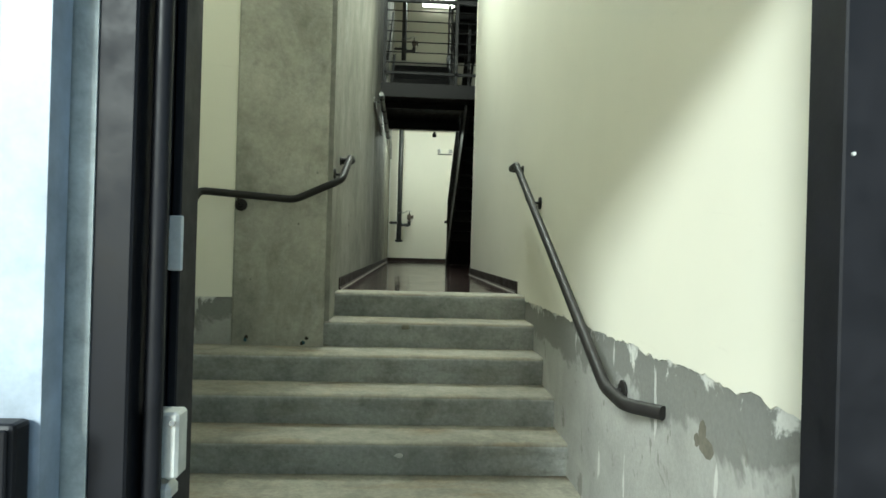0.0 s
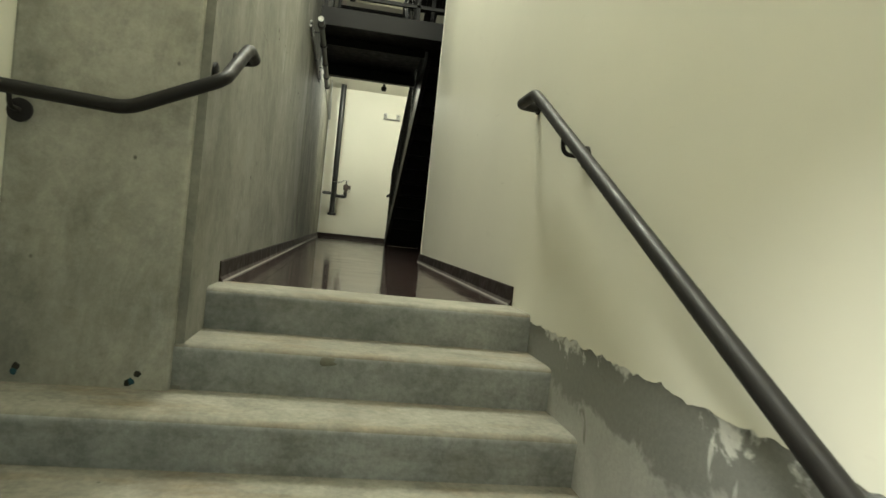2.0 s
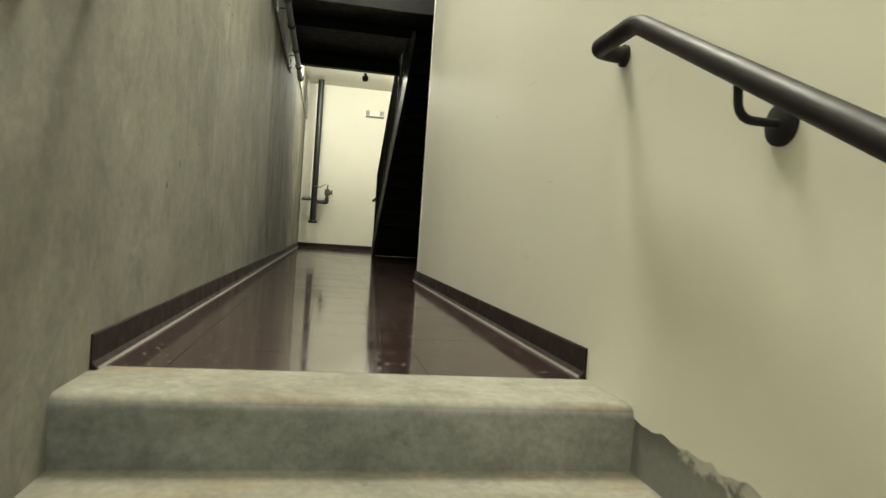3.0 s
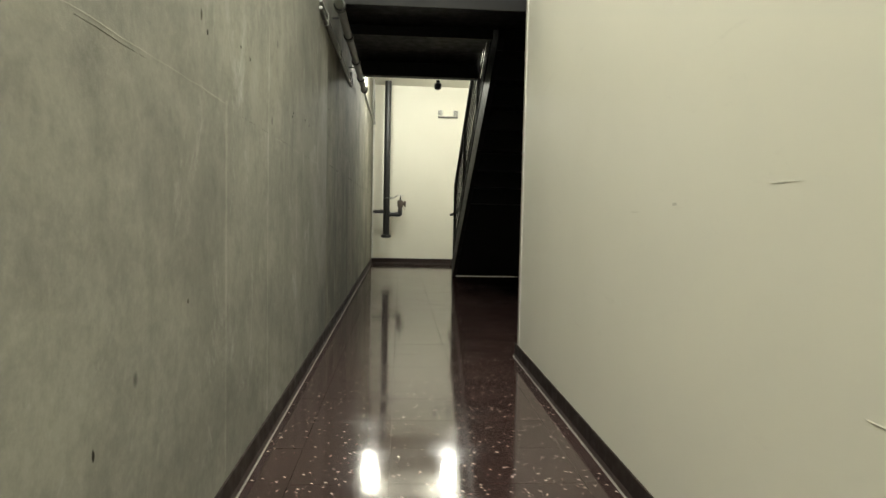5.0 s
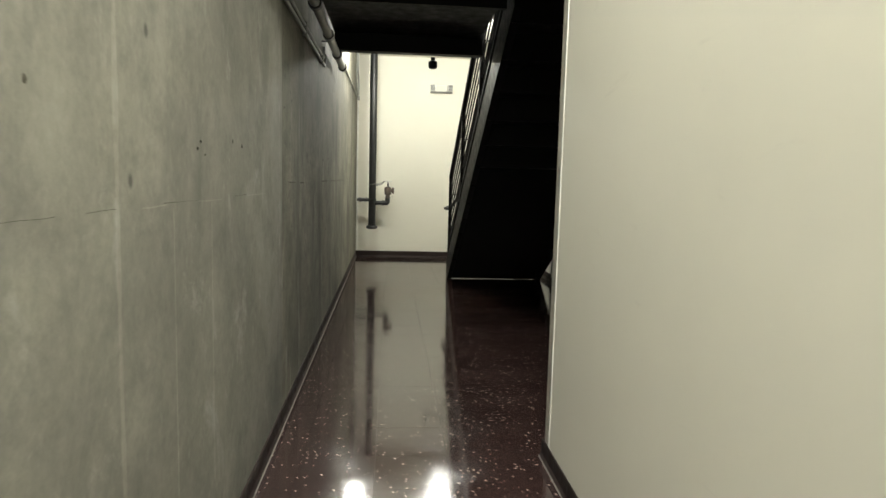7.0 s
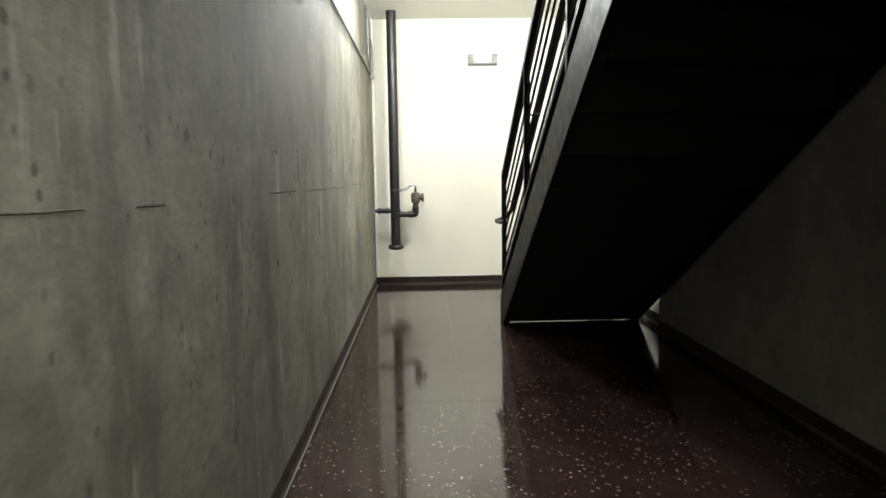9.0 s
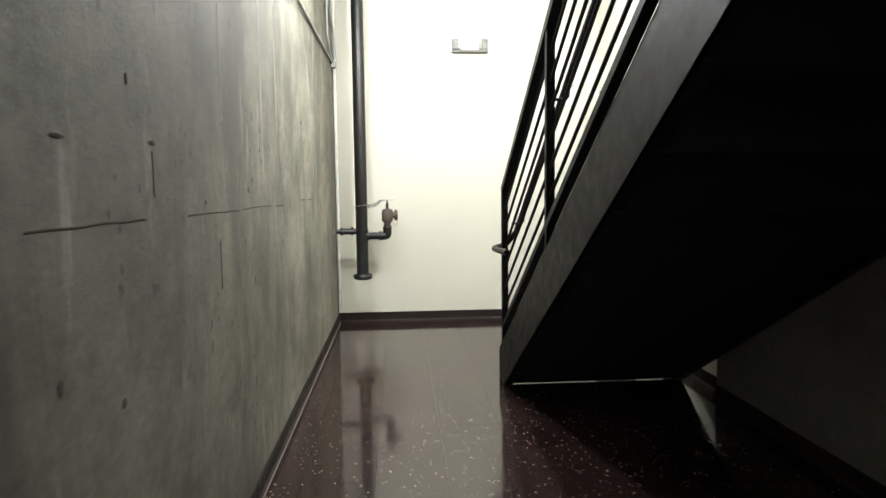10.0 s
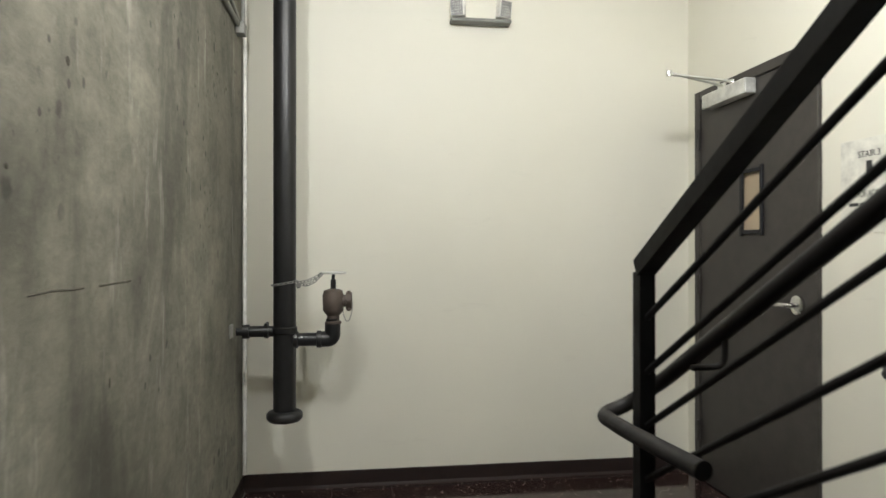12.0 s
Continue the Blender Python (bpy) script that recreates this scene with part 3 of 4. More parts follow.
def seam_v(y, z0, z1, seed, h=0.012, mat=None):
    """An uneven streak a hair proud of the wall."""
    n = 60
    bm = bmesh.new()
    rows = []
    for i in range(n + 1):
        z = z0 + (z1 - z0) * i / n
        w = h * (0.55 + 0.9 * abs(noise.noise((z * 3.1, seed, 4))) + 0.25 * noise.noise((z * 17, seed, 1)))
        yy = y + 0.010 * noise.noise((z * 1.3, seed, 0))
        rows.append([bm.verts.new((XL - 0.001, yy - w, z)), bm.verts.new((XL + 0.0006, yy - 0.3 * w, z)), bm.verts.new((XL + 0.0006, yy + 0.3 * w, z)), bm.verts.new((XL - 0.001, yy + w, z))])
    for a, b in zip(rows, rows[1:]):
        for k in range(3):
            bm.faces.new((a[k], b[k], b[k + 1], a[k + 1]))
    part("streak", bm, mat or M_PALE, seams)


seam_h(4.3, 5.86, 2.222, 1.0, 0.008, M_PALE)
for k, (ya, yb) in enumerate(((5.0, 5.27), (6.02, 6.2), (6.3, 6.42), (6.68, 6.95), (7.36, 7.54))):
    seam_h(ya, yb, 2.212, 60.0 + k, 0.002, M_CRACK)
for k, (ya, yb) in enumerate(((6.55, 6.7), (6.95, 7.2), (7.55, 7.9))):
    seam_h(ya, yb, 2.208, 80.0 + k, 0.007, M_PALE)
for k, (ya, yb) in enumerate(((12.95, 13.2), (13.28, 13.5))):
    seam_h(ya, yb, 2.262, 3.0 + k, 0.0025, M_CRACK)
for k, (ya, yb) in enumerate(((8.5, 8.75), (8.95, 9.1), (10.10, 10.6), (10.9, 11.5), (11.55, 12.1), (12.2, 12.42))):
    seam_h(ya, yb, 2.248 - 0.004 * (k % 2), 40.0 + k, (0.002, 0.0028, 0.003, 0.0026)[k % 4], M_CRACK)
for s, (y, z0, z1, w) in enumerate(((5.85, F + 0.11, 2.23, 0.030), (6.43, F + 0.11, 2.6, 0.024), (6.75, F + 0.11, 2.2, 0.009), (7.08, F + 0.3, 2.2, 0.014), (8.24, F + 0.11, 3.1, 0.008), (11.3, 2.55, 3.2, 0.016), (11.95, 2.4, 3.25, 0.020), (12.3, 2.6, 3.3, 0.012))):
    seam_v(y, z0, z1, 10.0 + s, w)
for s, (y, z0, z1, w) in enumerate(((10.66, 2.30, 2.41, 0.005), (11.22, 1.99, 2.15, 0.004))):
    seam_v(y, z0, z1, 30.0 + s, w, M_CRACK)

# tie holes and chips in the concrete
def lump(name, at, size, material, parent, seed):
    bm = bmesh.new()
    bmesh.ops.create_icosphere(bm, subdivisions=2, radius=1.0)
    for v in bm.verts:
        v.co *= 1 + 0.35 * noise.noise(v.co * 1.7 + Vector((seed, 0, 0)))
        v.co = Vector((v.co.x * size[0], v.co.y * size[1], v.co.z * size[2])) + Vector(at)
    return part(name, bm, material, parent, smooth=True)


M_SCUFF = steel_mat("grey_scuff", (0.60, 0.58, 0.49), 0.6)
M_HOLE = steel_mat("dark_hole", (0.032, 0.030, 0.025), 0.9)
M_PLUG = steel_mat("blue_green_plug", (0.03, 0.07, 0.085), 0.7)
M_STAIN = concrete_mat("brown_damp_stain", (0.12, 0.11, 0.085), (0.20, 0.187, 0.15), (0.09, 0.075, 0.05), 0.7, (9, 9, 4))
for m in (M_HOLE, M_CRACK, M_PLUG):
    m.node_tree.nodes["Principled BSDF"].inputs["Specular IOR Level"].default_value = 0.0
stain = thing("trim", "brown damp stain on the bare concrete beside the steps", "stain", kind="structure")
for k, (y, z, a, c) in enumerate(((1.715, 0.885, 0.022, 0.042), (1.69, 0.855, 0.040, 0.026), (1.745, 0.862, 0.016, 0.018))):
    lump("stain", (XR, y, z), (0.0008, a, c), M_STAIN, stain, 70 + 3 * k)
marks = thing("trim", "dark tie holes in the foot of the column", "trim", kind="structure")
for k, (x, z, m) in enumerate(((-0.935, 0.79, M_PLUG), (-0.60, 0.78, M_PLUG), (-0.582, 0.805, M_HOLE), (-0.61, 0.775, M_HOLE), (-0.93, 0.806, M_HOLE))):
    lump("tie_hole", (x, Y_COL, z), (0.011, 0.0015, 0.011), m, marks, k)
lump("chip", (0.0, EDGE - TREAD + 0.004, F - RISE - 0.028), (0.034, 0.006, 0.018), M_WALL2, steps, 9)
lump("chip", (-0.02, EDGE - 4 * TREAD + 0.001, F - 4 * RISE - 0.06), (0.02, 0.004, 0.011), M_PLASTER, steps, 12)
PITS = ((5.62, 2.40, 9, 16), (5.67, 2.37, 6, 8), (6.01, 2.42, 8, 6), (6.13, 2.41, 7, 9), (6.98, 2.37, 10, 6), (7.47, 2.38, 12, 9), (5.52, 1.71, 6, 8), (5.05, 1.52, 5, 14),
        (6.95, 2.35, 11, 5), (7.02, 2.335, 9, 4), (7.34, 2.39, 7, 9), (8.38, 2.61, 7, 7), (10.53, 2.56, 12, 18), (11.67, 1.55, 8, 30), (10.43, 1.86, 16, 14), (10.18, 1.97, 14, 20),
        (10.66, 2.43, 26, 8), (10.22, 2.41, 34, 6), (11.08, 2.28, 12, 10), (11.65, 2.32, 16, 18), (11.72, 2.36, 10, 12), (11.71, 2.48, 12, 8), (11.88, 2.49, 9, 14), (12.36, 2.06, 12, 18),
        (12.88, 2.49, 8, 8), (13.12, 2.74, 12, 14), (13.35, 2.02, 6, 18), (13.56, 3.10, 8, 22), (14.43, 2.44, 8, 6), (14.59, 3.11, 26, 5), (14.78, 3.09, 12, 12), (11.76, 2.62, 7, 26))
for k, (y, z, a, c) in enumerate(PITS):
    lump("pit", (XL - (0.001 if y > 8.31 else 0), y, z), (0.0015, 0.0008 * a, 0.0008 * c), M_HOLE if k % 3 and y < 10 else M_CRACK, seams, 20 + k)
scuffs = thing("trim", "faint grey scuffs on the painted partition", "scuff", kind="structure")
for k, (y, z, a, c) in enumerate(((5.95, 1.945, 0.04, 0.002), (5.66, 1.965, 0.016, 0.004), (5.17, 2.0, 0.07, 0.002), (4.9, 1.62, 0.03, 0.002))):
    lump("scuff", (XR - 0.005, y, z), (0.0006, a, c), M_SCUFF, scuffs, 120 + k)

# ---- handrails ----
def rosette(bm, x, y, z, nx, ny, r=0.036, t=0.012):
    """A round wall plate whose face looks along (nx, ny)."""
    add_tube(bm, [(x, y, z), (x + nx * t * 0.7, y + ny * t * 0.7, z), (x + nx * t, y + ny * t, z)], [r, r, r * 0.8], 20)


def bracket(parent, wall, rail):
    """Wall plate and bent arm from the wall point up to the rail point."""
    w, r = Vector(wall), Vector(rail)
    d = Vector((r.x - w.x, r.y - w.y, 0)).normalized()
    plate = bmesh.new()
    rosette(plate, w.x, w.y, w.z, d.x, d.y)
    arm = rounded([w + d * 0.01, Vector((r.x, r.y, w.z)) - d * 0.005, (r.x, r.y, r.z - 0.012)], 0.03)
    br = part("bracket", tube(arm, 0.0075, 10), M_RAIL, parent, smooth=True)
    part("wall_plate", plate, M_RAIL, br, smooth=True)


RX = XR - 0.092
rail_r = thing("handrail", "dark bronze pipe handrail on the painted wall beside the steps", "handrail", "entry handrails")
part("rail", tube(rounded([(XR - 0.012, 1.94, 0.882), (RX, 2.04, 0.882), (RX, 2.235, 0.895), (RX, 4.17, 1.9), (RX, 4.38, 1.9), (XR - 0.006, 4.40, 1.9)], 0.035), 0.0215, 18), M_RAIL, rail_r, smooth=True)
plate = bmesh.new()
rosette(plate, XR - 0.005, 4.40, 1.9, -1, 0, 0.028)
part("end_plate", plate, M_RAIL, rail_r, smooth=True)
for y, z in ((2.30, 0.87), (3.80, 1.632)):
    bracket(rail_r, (XR - 0.005, y, z), (RX, y, 0.895 + (y - 2.235) * 1.005 / 1.935))

LX = X_ENTRY + 0.075
rail_l = thing("handrail", "dark bronze pipe handrail bent round the concrete column", "handrail", "entry handrails")
part("rail", tube(rounded([(LX, 1.75, 0.52), (LX, 2.2, 0.72), (LX, 3.835, 1.645), (-0.66, 3.835, 1.61), (-0.395, 3.85, 1.735), (-0.375, 4.13, 1.905), (-0.375, 4.30, 1.905), (XL + 0.006, 4.32, 1.905)], 0.04), 0.0215, 18), M_RAIL, rail_l, smooth=True)
plate = bmesh.new()
rosette(plate, XL, 4.32, 1.905, 1, 0, 0.028)
part("end_plate", plate, M_RAIL, rail_l, smooth=True)
bracket(rail_l, (-0.98, Y_COL, 1.575), (-0.98, 3.835, 1.66))
bracket(rail_l, (XL, 4.0, 1.78), (-0.385, 4.0, 1.83))
bracket(rail_l, (X_ENTRY, 3.2, 1.24), (LX, 3.2, 1.31))


# ---- entry door frame ----
frame_l = thing("door_2", "dark metal entry door frame with weatherstrip and latch plates", "door frame", kind="structure")
part("jamb", box(-0.392, -0.345, DOOR_Y - 0.06, DOOR_Y + 0.08, -0.02, 2.12, 0.003), M_FRAME, frame_l)
part("stop", box(-0.343, -0.333, DOOR_Y + 0.0, DOOR_Y + 0.10, -0.02, 2.12, 0.003), M_FRAME, frame_l)
part("weatherstrip", tube([(-0.328, DOOR_Y - 0.022, 0.0), (-0.328, DOOR_Y - 0.023, 1.0), (-0.327, DOOR_Y - 0.022, 2.1)], 0.012, 10), M_FRAME, frame_l, "dark rubber weatherstrip", True)
part("inner_stop", box(-0.331, -0.318, DOOR_Y + 0.03, DOOR_Y + 0.10, -0.02, 2.12, 0.002), M_FRAME, frame_l)
part("strike_plate", box(-0.333, -0.313, DOOR_Y + 0.024, DOOR_Y + 0.029, 1.302, 1.377, 0.002), M_WHITE, frame_l, "pale latch strike plate")
latch = part("latch_case", box(-0.338, -0.300, DOOR_Y - 0.01, DOOR_Y + 0.028, 1.03, 1.118, 0.004), M_ALU, frame_l, "brushed metal latch case")
part("latch_bolt", box(-0.336, -0.308, DOOR_Y - 0.012, DOOR_Y + 0.025, 1.0, 1.024, 0.006), M_ALU, latch)
part("latch_lip", box(-0.338, -0.310, DOOR_Y - 0.006, DOOR_Y + 0.02, 0.93, 0.996, 0.003), M_ALU, latch)
for x, z in ((-0.330, 1.018), (-0.307, 1.105)):
    part("screw", tube([(x, DOOR_Y - 0.014, z), (x, DOOR_Y - 0.009, z)], 0.004, 8), M_CHROME, latch)
part("jamb", box(0.595, 0.70, DOOR_Y - 0.004, DOOR_Y + 0.08, -0.02, 2.12, 0.003), M_FRAME, frame_l)
part("side_panel", box(0.702, 0.92, DOOR_Y - 0.09, DOOR_Y - 0.065, -0.02, 2.25, 0.003), M_FRAME, frame_l)
part("screw", tube([(0.608, DOOR_Y - 0.007, 1.49), (0.608, DOOR_Y - 0.004, 1.49)], 0.003, 8), M_ALU, frame_l)
part("head", box(-0.392, 0.70, DOOR_Y - 0.06, DOOR_Y + 0.08, 2.122, 2.25, 0.003), M_FRAME, frame_l)
part("threshold", box(-0.331, 0.593, DOOR_Y - 0.08, DOOR_Y + 0.08, -0.02, 0.008, 0.003), M_ALU, frame_l)

# outside, left of the door
siding = thing("metal_siding", "pale ribbed metal siding beside the entry", "siding", kind="structure")
for i in range(5):
    x1 = -0.420 - 0.2 * i
    o = [(x1, 0.894), (x1, 0.850), (x1 - 0.055, 0.848), (x1 - 0.075, 0.868), (x1 - 0.165, 0.868), (x1 - 0.185, 0.850), (x1 - 0.2, 0.850), (x1 - 0.2, 0.894)]
    part("panel", prism(o, "z", -0.02, 3.2), M_SIDING, siding)
box_l = thing("junction_box", "small black box on the siding by the door", "box")
part("body", box(-0.67, -0.427, 0.812, 0.846, 0.90, 1.138, 0.006, 2), M_FRAME, box_l)
part("cover", box(-0.665, -0.432, 0.806, 0.812, 0.905, 1.133, 0.002), M_FRAME, box_l)


# ---- guards ----
def guard(name, label, a, b, height, posts, top_in=0.0, bars=6, bottom=0.14):
    """A steel guard from a to b (points on the base line): square posts, top rail, thin bars, bottom rail."""
    a, b = Vector(a), Vector(b)
    g = thing(name, label, "railing", kind="structure")
    up = Vector((0, 0, 1))
    for s in posts:
        p = a.lerp(b, s)
        part("post", bar(p - up * 0.02, p + up * (height - 0.01), 0.038, 0.038, (0, 1, 0)), M_BLACK, g)
    part("top_rail", bar(a + up * height, b + up * height, 0.045, 0.04), M_BLACK, g)
    part("bottom_rail", bar(a + up * bottom, b + up * bottom, 0.038, 0.032), M_BLACK, g)
    gap = (height - bottom) / (bars + 1)
    for i in range(bars):
        h = up * (bottom + gap * (i + 1))
        part("bar", tube([a + h, b + h], 0.008, 8), M_BLACK, g, smooth=True)
    return g


GX = SX0 + 0.022
NEWEL_Y = 13.118
g_foot = F + R1 + 0.115 + (FOOT_Y - NEWEL_Y) * SLOPE
g_top_y = FOOT_Y - T1 * (N1 - 1)
g_top_z = F + R1 * N1 + 0.115
rails = guard("stair_guard", "black painted steel guard with thin sloping bars", (GX, NEWEL_Y, g_foot), (GX, g_top_y, g_top_z), 0.982, (0.0, 0.317, 0.64, 0.985), bottom=0.108)
part("newel_foot", bar((GX, NEWEL_Y, F + 0.0), (GX, NEWEL_Y, g_foot), 0.038, 0.038, (0, 1, 0)), M_BLACK, rails)
hx = GX + 0.085
top = Vector((hx, g_top_y, g_top_z + 0.745))
low = Vector((hx, NEWEL_Y, g_foot + 0.745))
grip = thing("stair_handrail", "round black handrail with a looped return at the newel", "handrail")
loop = [top, low, (hx, NEWEL_Y + 0.05, low.z - 0.03), (0.835, NEWEL_Y + 0.16, 1.945), (0.755, NEWEL_Y + 0.14, 1.925), (0.757, NEWEL_Y - 0.02, 1.927), (0.766, 12.79, 1.94)]
part("rail", tube(rounded(loop, 0.06, 6), 0.019, 16), M_RAIL, grip, smooth=True)
for s in (0.05, 0.315, 0.64):
    p = low.lerp(top, s)
    part("bracket", tube(rounded([(GX + 0.012, p.y, p.z - 0.075), (hx, p.y, p.z - 0.075), (hx, p.y, p.z - 0.012)], 0.025), 0.007, 8), M_RAIL, grip, smooth=True)

guard("landing_guard", "black painted steel guard along the landing edge", (XL + 0.10, LAND_Y0 + 0.03, LAND_Z), (X_HALL - 0.06, LAND_Y0 + 0.03, LAND_Z), 1.07, (0.0, 0.40, 0.70, 1.0))
r2 = (F2 - LAND_Z) / 9
guard("upper_guard", "black painted steel guard of the upper flight", (0.70, LAND_Y1, LAND_Z + r2 + 0.04), (0.70, LAND_Y1 + 0.279 * 8, F2 + 0.04), 1.07, (0.0, 0.5, 1.0))
guard("upper_floor_guard", "black painted steel guard of the floor above", (0.76, 12.75, F2), (1.95, 12.75, F2), 1.07, (0.0, 0.5, 1.0))
flight("third_steel_flight", "black painted steel flight above the upper floor", SX0, SX1, FOOT_Y, F2, N1, (3.44 - F) / N1, T1, -1)
up_rail = thing("stair_handrail", "round dark handrail on the concrete wall above", "handrail")
u0, u1 = Vector((XL + 0.06, LAND_Y1 - 0.3, LAND_Z + 0.92)), Vector((XL + 0.06, 12.7, F2 + 0.92))
part("rail", tube(rounded([u0 + Vector((0, 0, 0)), u0 + Vector((0, 0.3, 0)), u1], 0.05), 0.019, 12), M_RAIL, up_rail, smooth=True)
for s in (0.2, 0.8):
    p = (u0 + Vector((0, 0.3, 0))).lerp(u1, s)
    bracket(up_rail, (XL, p.y, p.z - 0.07), p)

# handrail on the hall wall
wr = thing("wall_handrail", "dark round handrail on the painted stair wall", "handrail")
HX = X_HALL - 0.065
part("rail", tube(rounded([(X_DOORWALL - 0.006, 13.78, 1.905), (X_DOORWALL - 0.075, 13.72, 1.905), (HX, 13.45, 1.905), (HX, 13.07, 2.09), (HX, g_top_y, g_top_z + 0.78)], 0.05), 0.019, 14), M_RAIL, wr, smooth=True)
plate = bmesh.new()
rosette(plate, X_DOORWALL, 13.77, 1.905, -1, 0, 0.04)
part("end_plate", plate, M_RAIL, wr, smooth=True)
for y in (12.3, 10.9):
    z = 2.09 + (13.07 - y) * (g_top_z + 0.78 - 2.09) / (13.07 - g_top_y)
    bracket(wr, (X_HALL, y, z - 0.07), (HX, y, z))

# ---- standpipe with hose valves ----
PX, PY = -0.203, 14.87
pipe = thing("standpipe", "black iron standpipe with a bronze hose valve on chains", "pipe")
part("riser_pipe", tube([(PX, PY, 1.545), (PX, PY, TOP)], 0.054, 28), M_IRON, pipe, smooth=True)
part("end_cap", tube([(PX, PY, 1.515), (PX, PY, 1.522), (PX, PY, 1.535), (PX, PY, 1.556), (PX, PY, 1.566), (PX, PY, 1.572)], [0.05, 0.075, 0.086, 0.086, 0.078, 0.058], 28), M_IRON, pipe, smooth=True)


def valve_set(dz):
    zb = 1.911 + dz
    part("collar", tube([(PX, PY, zb + 0.03), (PX, PY, zb + 0.035), (PX, PY, zb + 0.06), (PX, PY, zb + 0.065)], [0.055, 0.060, 0.060, 0.055], 24), M_IRON, pipe, smooth=True)
    branch = part("branch", tube(rounded([(PX, PY, zb), (0.025, PY, zb), (0.025, PY, zb + 0.10)], 0.055, 8), 0.032, 20), M_IRON, pipe, smooth=True)
    part("elbow", tube(rounded([(-0.035, PY, zb), (0.025, PY, zb), (0.025, PY, zb + 0.075)], 0.05, 8), 0.038, 20), M_IRON, branch, smooth=True)
    for x in (-0.04, -0.15):
        part("fitting_band", tube([(x - 0.012, PY, zb), (x - 0.01, PY, zb), (x + 0.01, PY, zb), (x + 0.012, PY, zb)], [0.036, 0.042, 0.042, 0.036], 18), M_IRON, branch, smooth=True)
    c = (0.028, PY)
    prof = [(0.075, 0.040), (0.085, 0.040), (0.09, 0.030), (0.115, 0.030), (0.125, 0.040), (0.14, 0.050), (0.215, 0.052), (0.222, 0.048), (0.235, 0.046), (0.242, 0.03), (0.246, 0.012)]
    body = part("valve_body", tube([(c[0], c[1], zb + h) for h, r in prof], [r for h, r in prof], 24), M_BRONZE, pipe, "weathered bronze angle valve", True)
    zo = zb + 0.185
    part("outlet", tube([(c[0] + d, c[1], zo) for d in (0.03, 0.06, 0.062, 0.088, 0.092)], [0.03, 0.03, 0.044, 0.044, 0.036], 20), M_BRONZE, body, smooth=True)
    for k in range(6):
        a = k * math.pi / 3
        part("lug", box(c[0] + 0.066, c[0] + 0.084, PY + 0.047 * math.cos(a) - 0.007, PY + 0.047 * math.cos(a) + 0.007, zo + 0.047 * math.sin(a) - 0.007, zo + 0.047 * math.sin(a) + 0.007, 0.002), M_BRONZE, body)
    part("stem", tube([(c[0], c[1], zb + h) for h in (0.24, 0.29, 0.291, 0.325)], [0.014, 0.013, 0.008, 0.008], 12), M_IRON, body, smooth=True)
    wheel = bmesh.new()
    zw = zb + 0.322
    add_tube(wheel, [(c[0] + 0.058 * math.cos(2 * math.pi * k / 24), c[1] + 0.058 * math.sin(2 * math.pi * k / 24), zw) for k in range(25)], 0.0055, 8, False)
    for k in range(5):
        a = 2 * math.pi * k / 5
        add_tube(wheel, [(c[0], c[1], zw + 0.004), (c[0] + 0.056 * math.cos(a), c[1] + 0.056 * math.sin(a), zw)], 0.004, 6)
    part("handwheel", wheel, M_ALU, body, "pale metal handwheel", True)
    # security chain from the pipe to the wheel and the cap's own chain
    chain = bmesh.new()

    def links(pts, size, wire):
        pts = [Vector(p) for p in pts]
        for i, (p, q) in enumerate(zip(pts, pts[1:])):
            d = (q - p).normalized()
            s = d.orthogonal().normalized()
            s = s if i % 2 else d.cross(s)
            m, l = (p + q) / 2, (q - p).length * 0.62
            ring = [m + d * l * math.cos(2 * math.pi * k / 10) + s * size * math.sin(2 * math.pi * k / 10) for k in range(11)]
            add_tube(chain, ring, wire, 5, False)

    def sag(p, q, n, drop):
        p, q = Vector(p), Vector(q)
        return [p.lerp(q, i / n) - Vector((0, 0, drop * 4 * (i / n) * (1 - i / n))) for i in range(n + 1)]
    zc = zb + 0.278
    links([(PX + 0.06 * math.cos(2 * math.pi * k / 16), PY + 0.06 * math.sin(2 * math.pi * k / 16), zc - 0.005 + 0.01 * math.cos(2 * math.pi * k / 16)) for k in range(17)], 0.0065, 0.002)
    links(sag((PX + 0.062, PY - 0.02, zc), (c[0] - 0.055, PY - 0.02, zw), 7, 0.012), 0.0075, 0.0022)
    links(sag((PX + 0.062, PY - 0.025, zc - 0.004), (c[0] - 0.05, PY - 0.03, zw), 8, 0.028), 0.0075, 0.0022)
    links([(c[0] + 0.092 - 0.03 * (1 - math.cos(a)) / 2 * 1.6, PY, zo - 0.01 - 0.09 * math.sin(a)) for a in (math.pi * k / 14 for k in range(15))], 0.003, 0.001)
    tagged(part("chain", chain, M_GALV, pipe, "galvanised steel chain"), kind="stuff")
    part("padlock", box(PX + 0.058, PX + 0.078, PY - 0.04, PY - 0.025, zc - 0.028, zc - 0.002, 0.004), M_GALV, pipe)
    zs = zb + 0.042
    stub = part("wall_stub", tube([(x, PY, zs) for x in (PX, PX - 0.075, PX - 0.076, PX - 0.095, PX - 0.096, PX - 0.165, PX - 0.166, PX - 0.195, PX - 0.196, PX - 0.225)], [0.026, 0.026, 0.034, 0.034, 0.027, 0.027, 0.034, 0.034, 0.020, 0.020], 16), M_IRON, pipe, smooth=True)
    part("wall_flange", box(XL, XL + 0.010, PY - 0.035, PY + 0.035, zs - 0.03, zs + 0.035, 0.003), M_GALV, stub)
    part("clamp_bolt", tube([(PX - 0.085, PY - 0.04, zs + 0.035), (PX - 0.085, PY + 0.04, zs + 0.035)], 0.008, 8), M_IRON, stub, smooth=True)


valve_set(0.0)
valve_set(F2 - F)

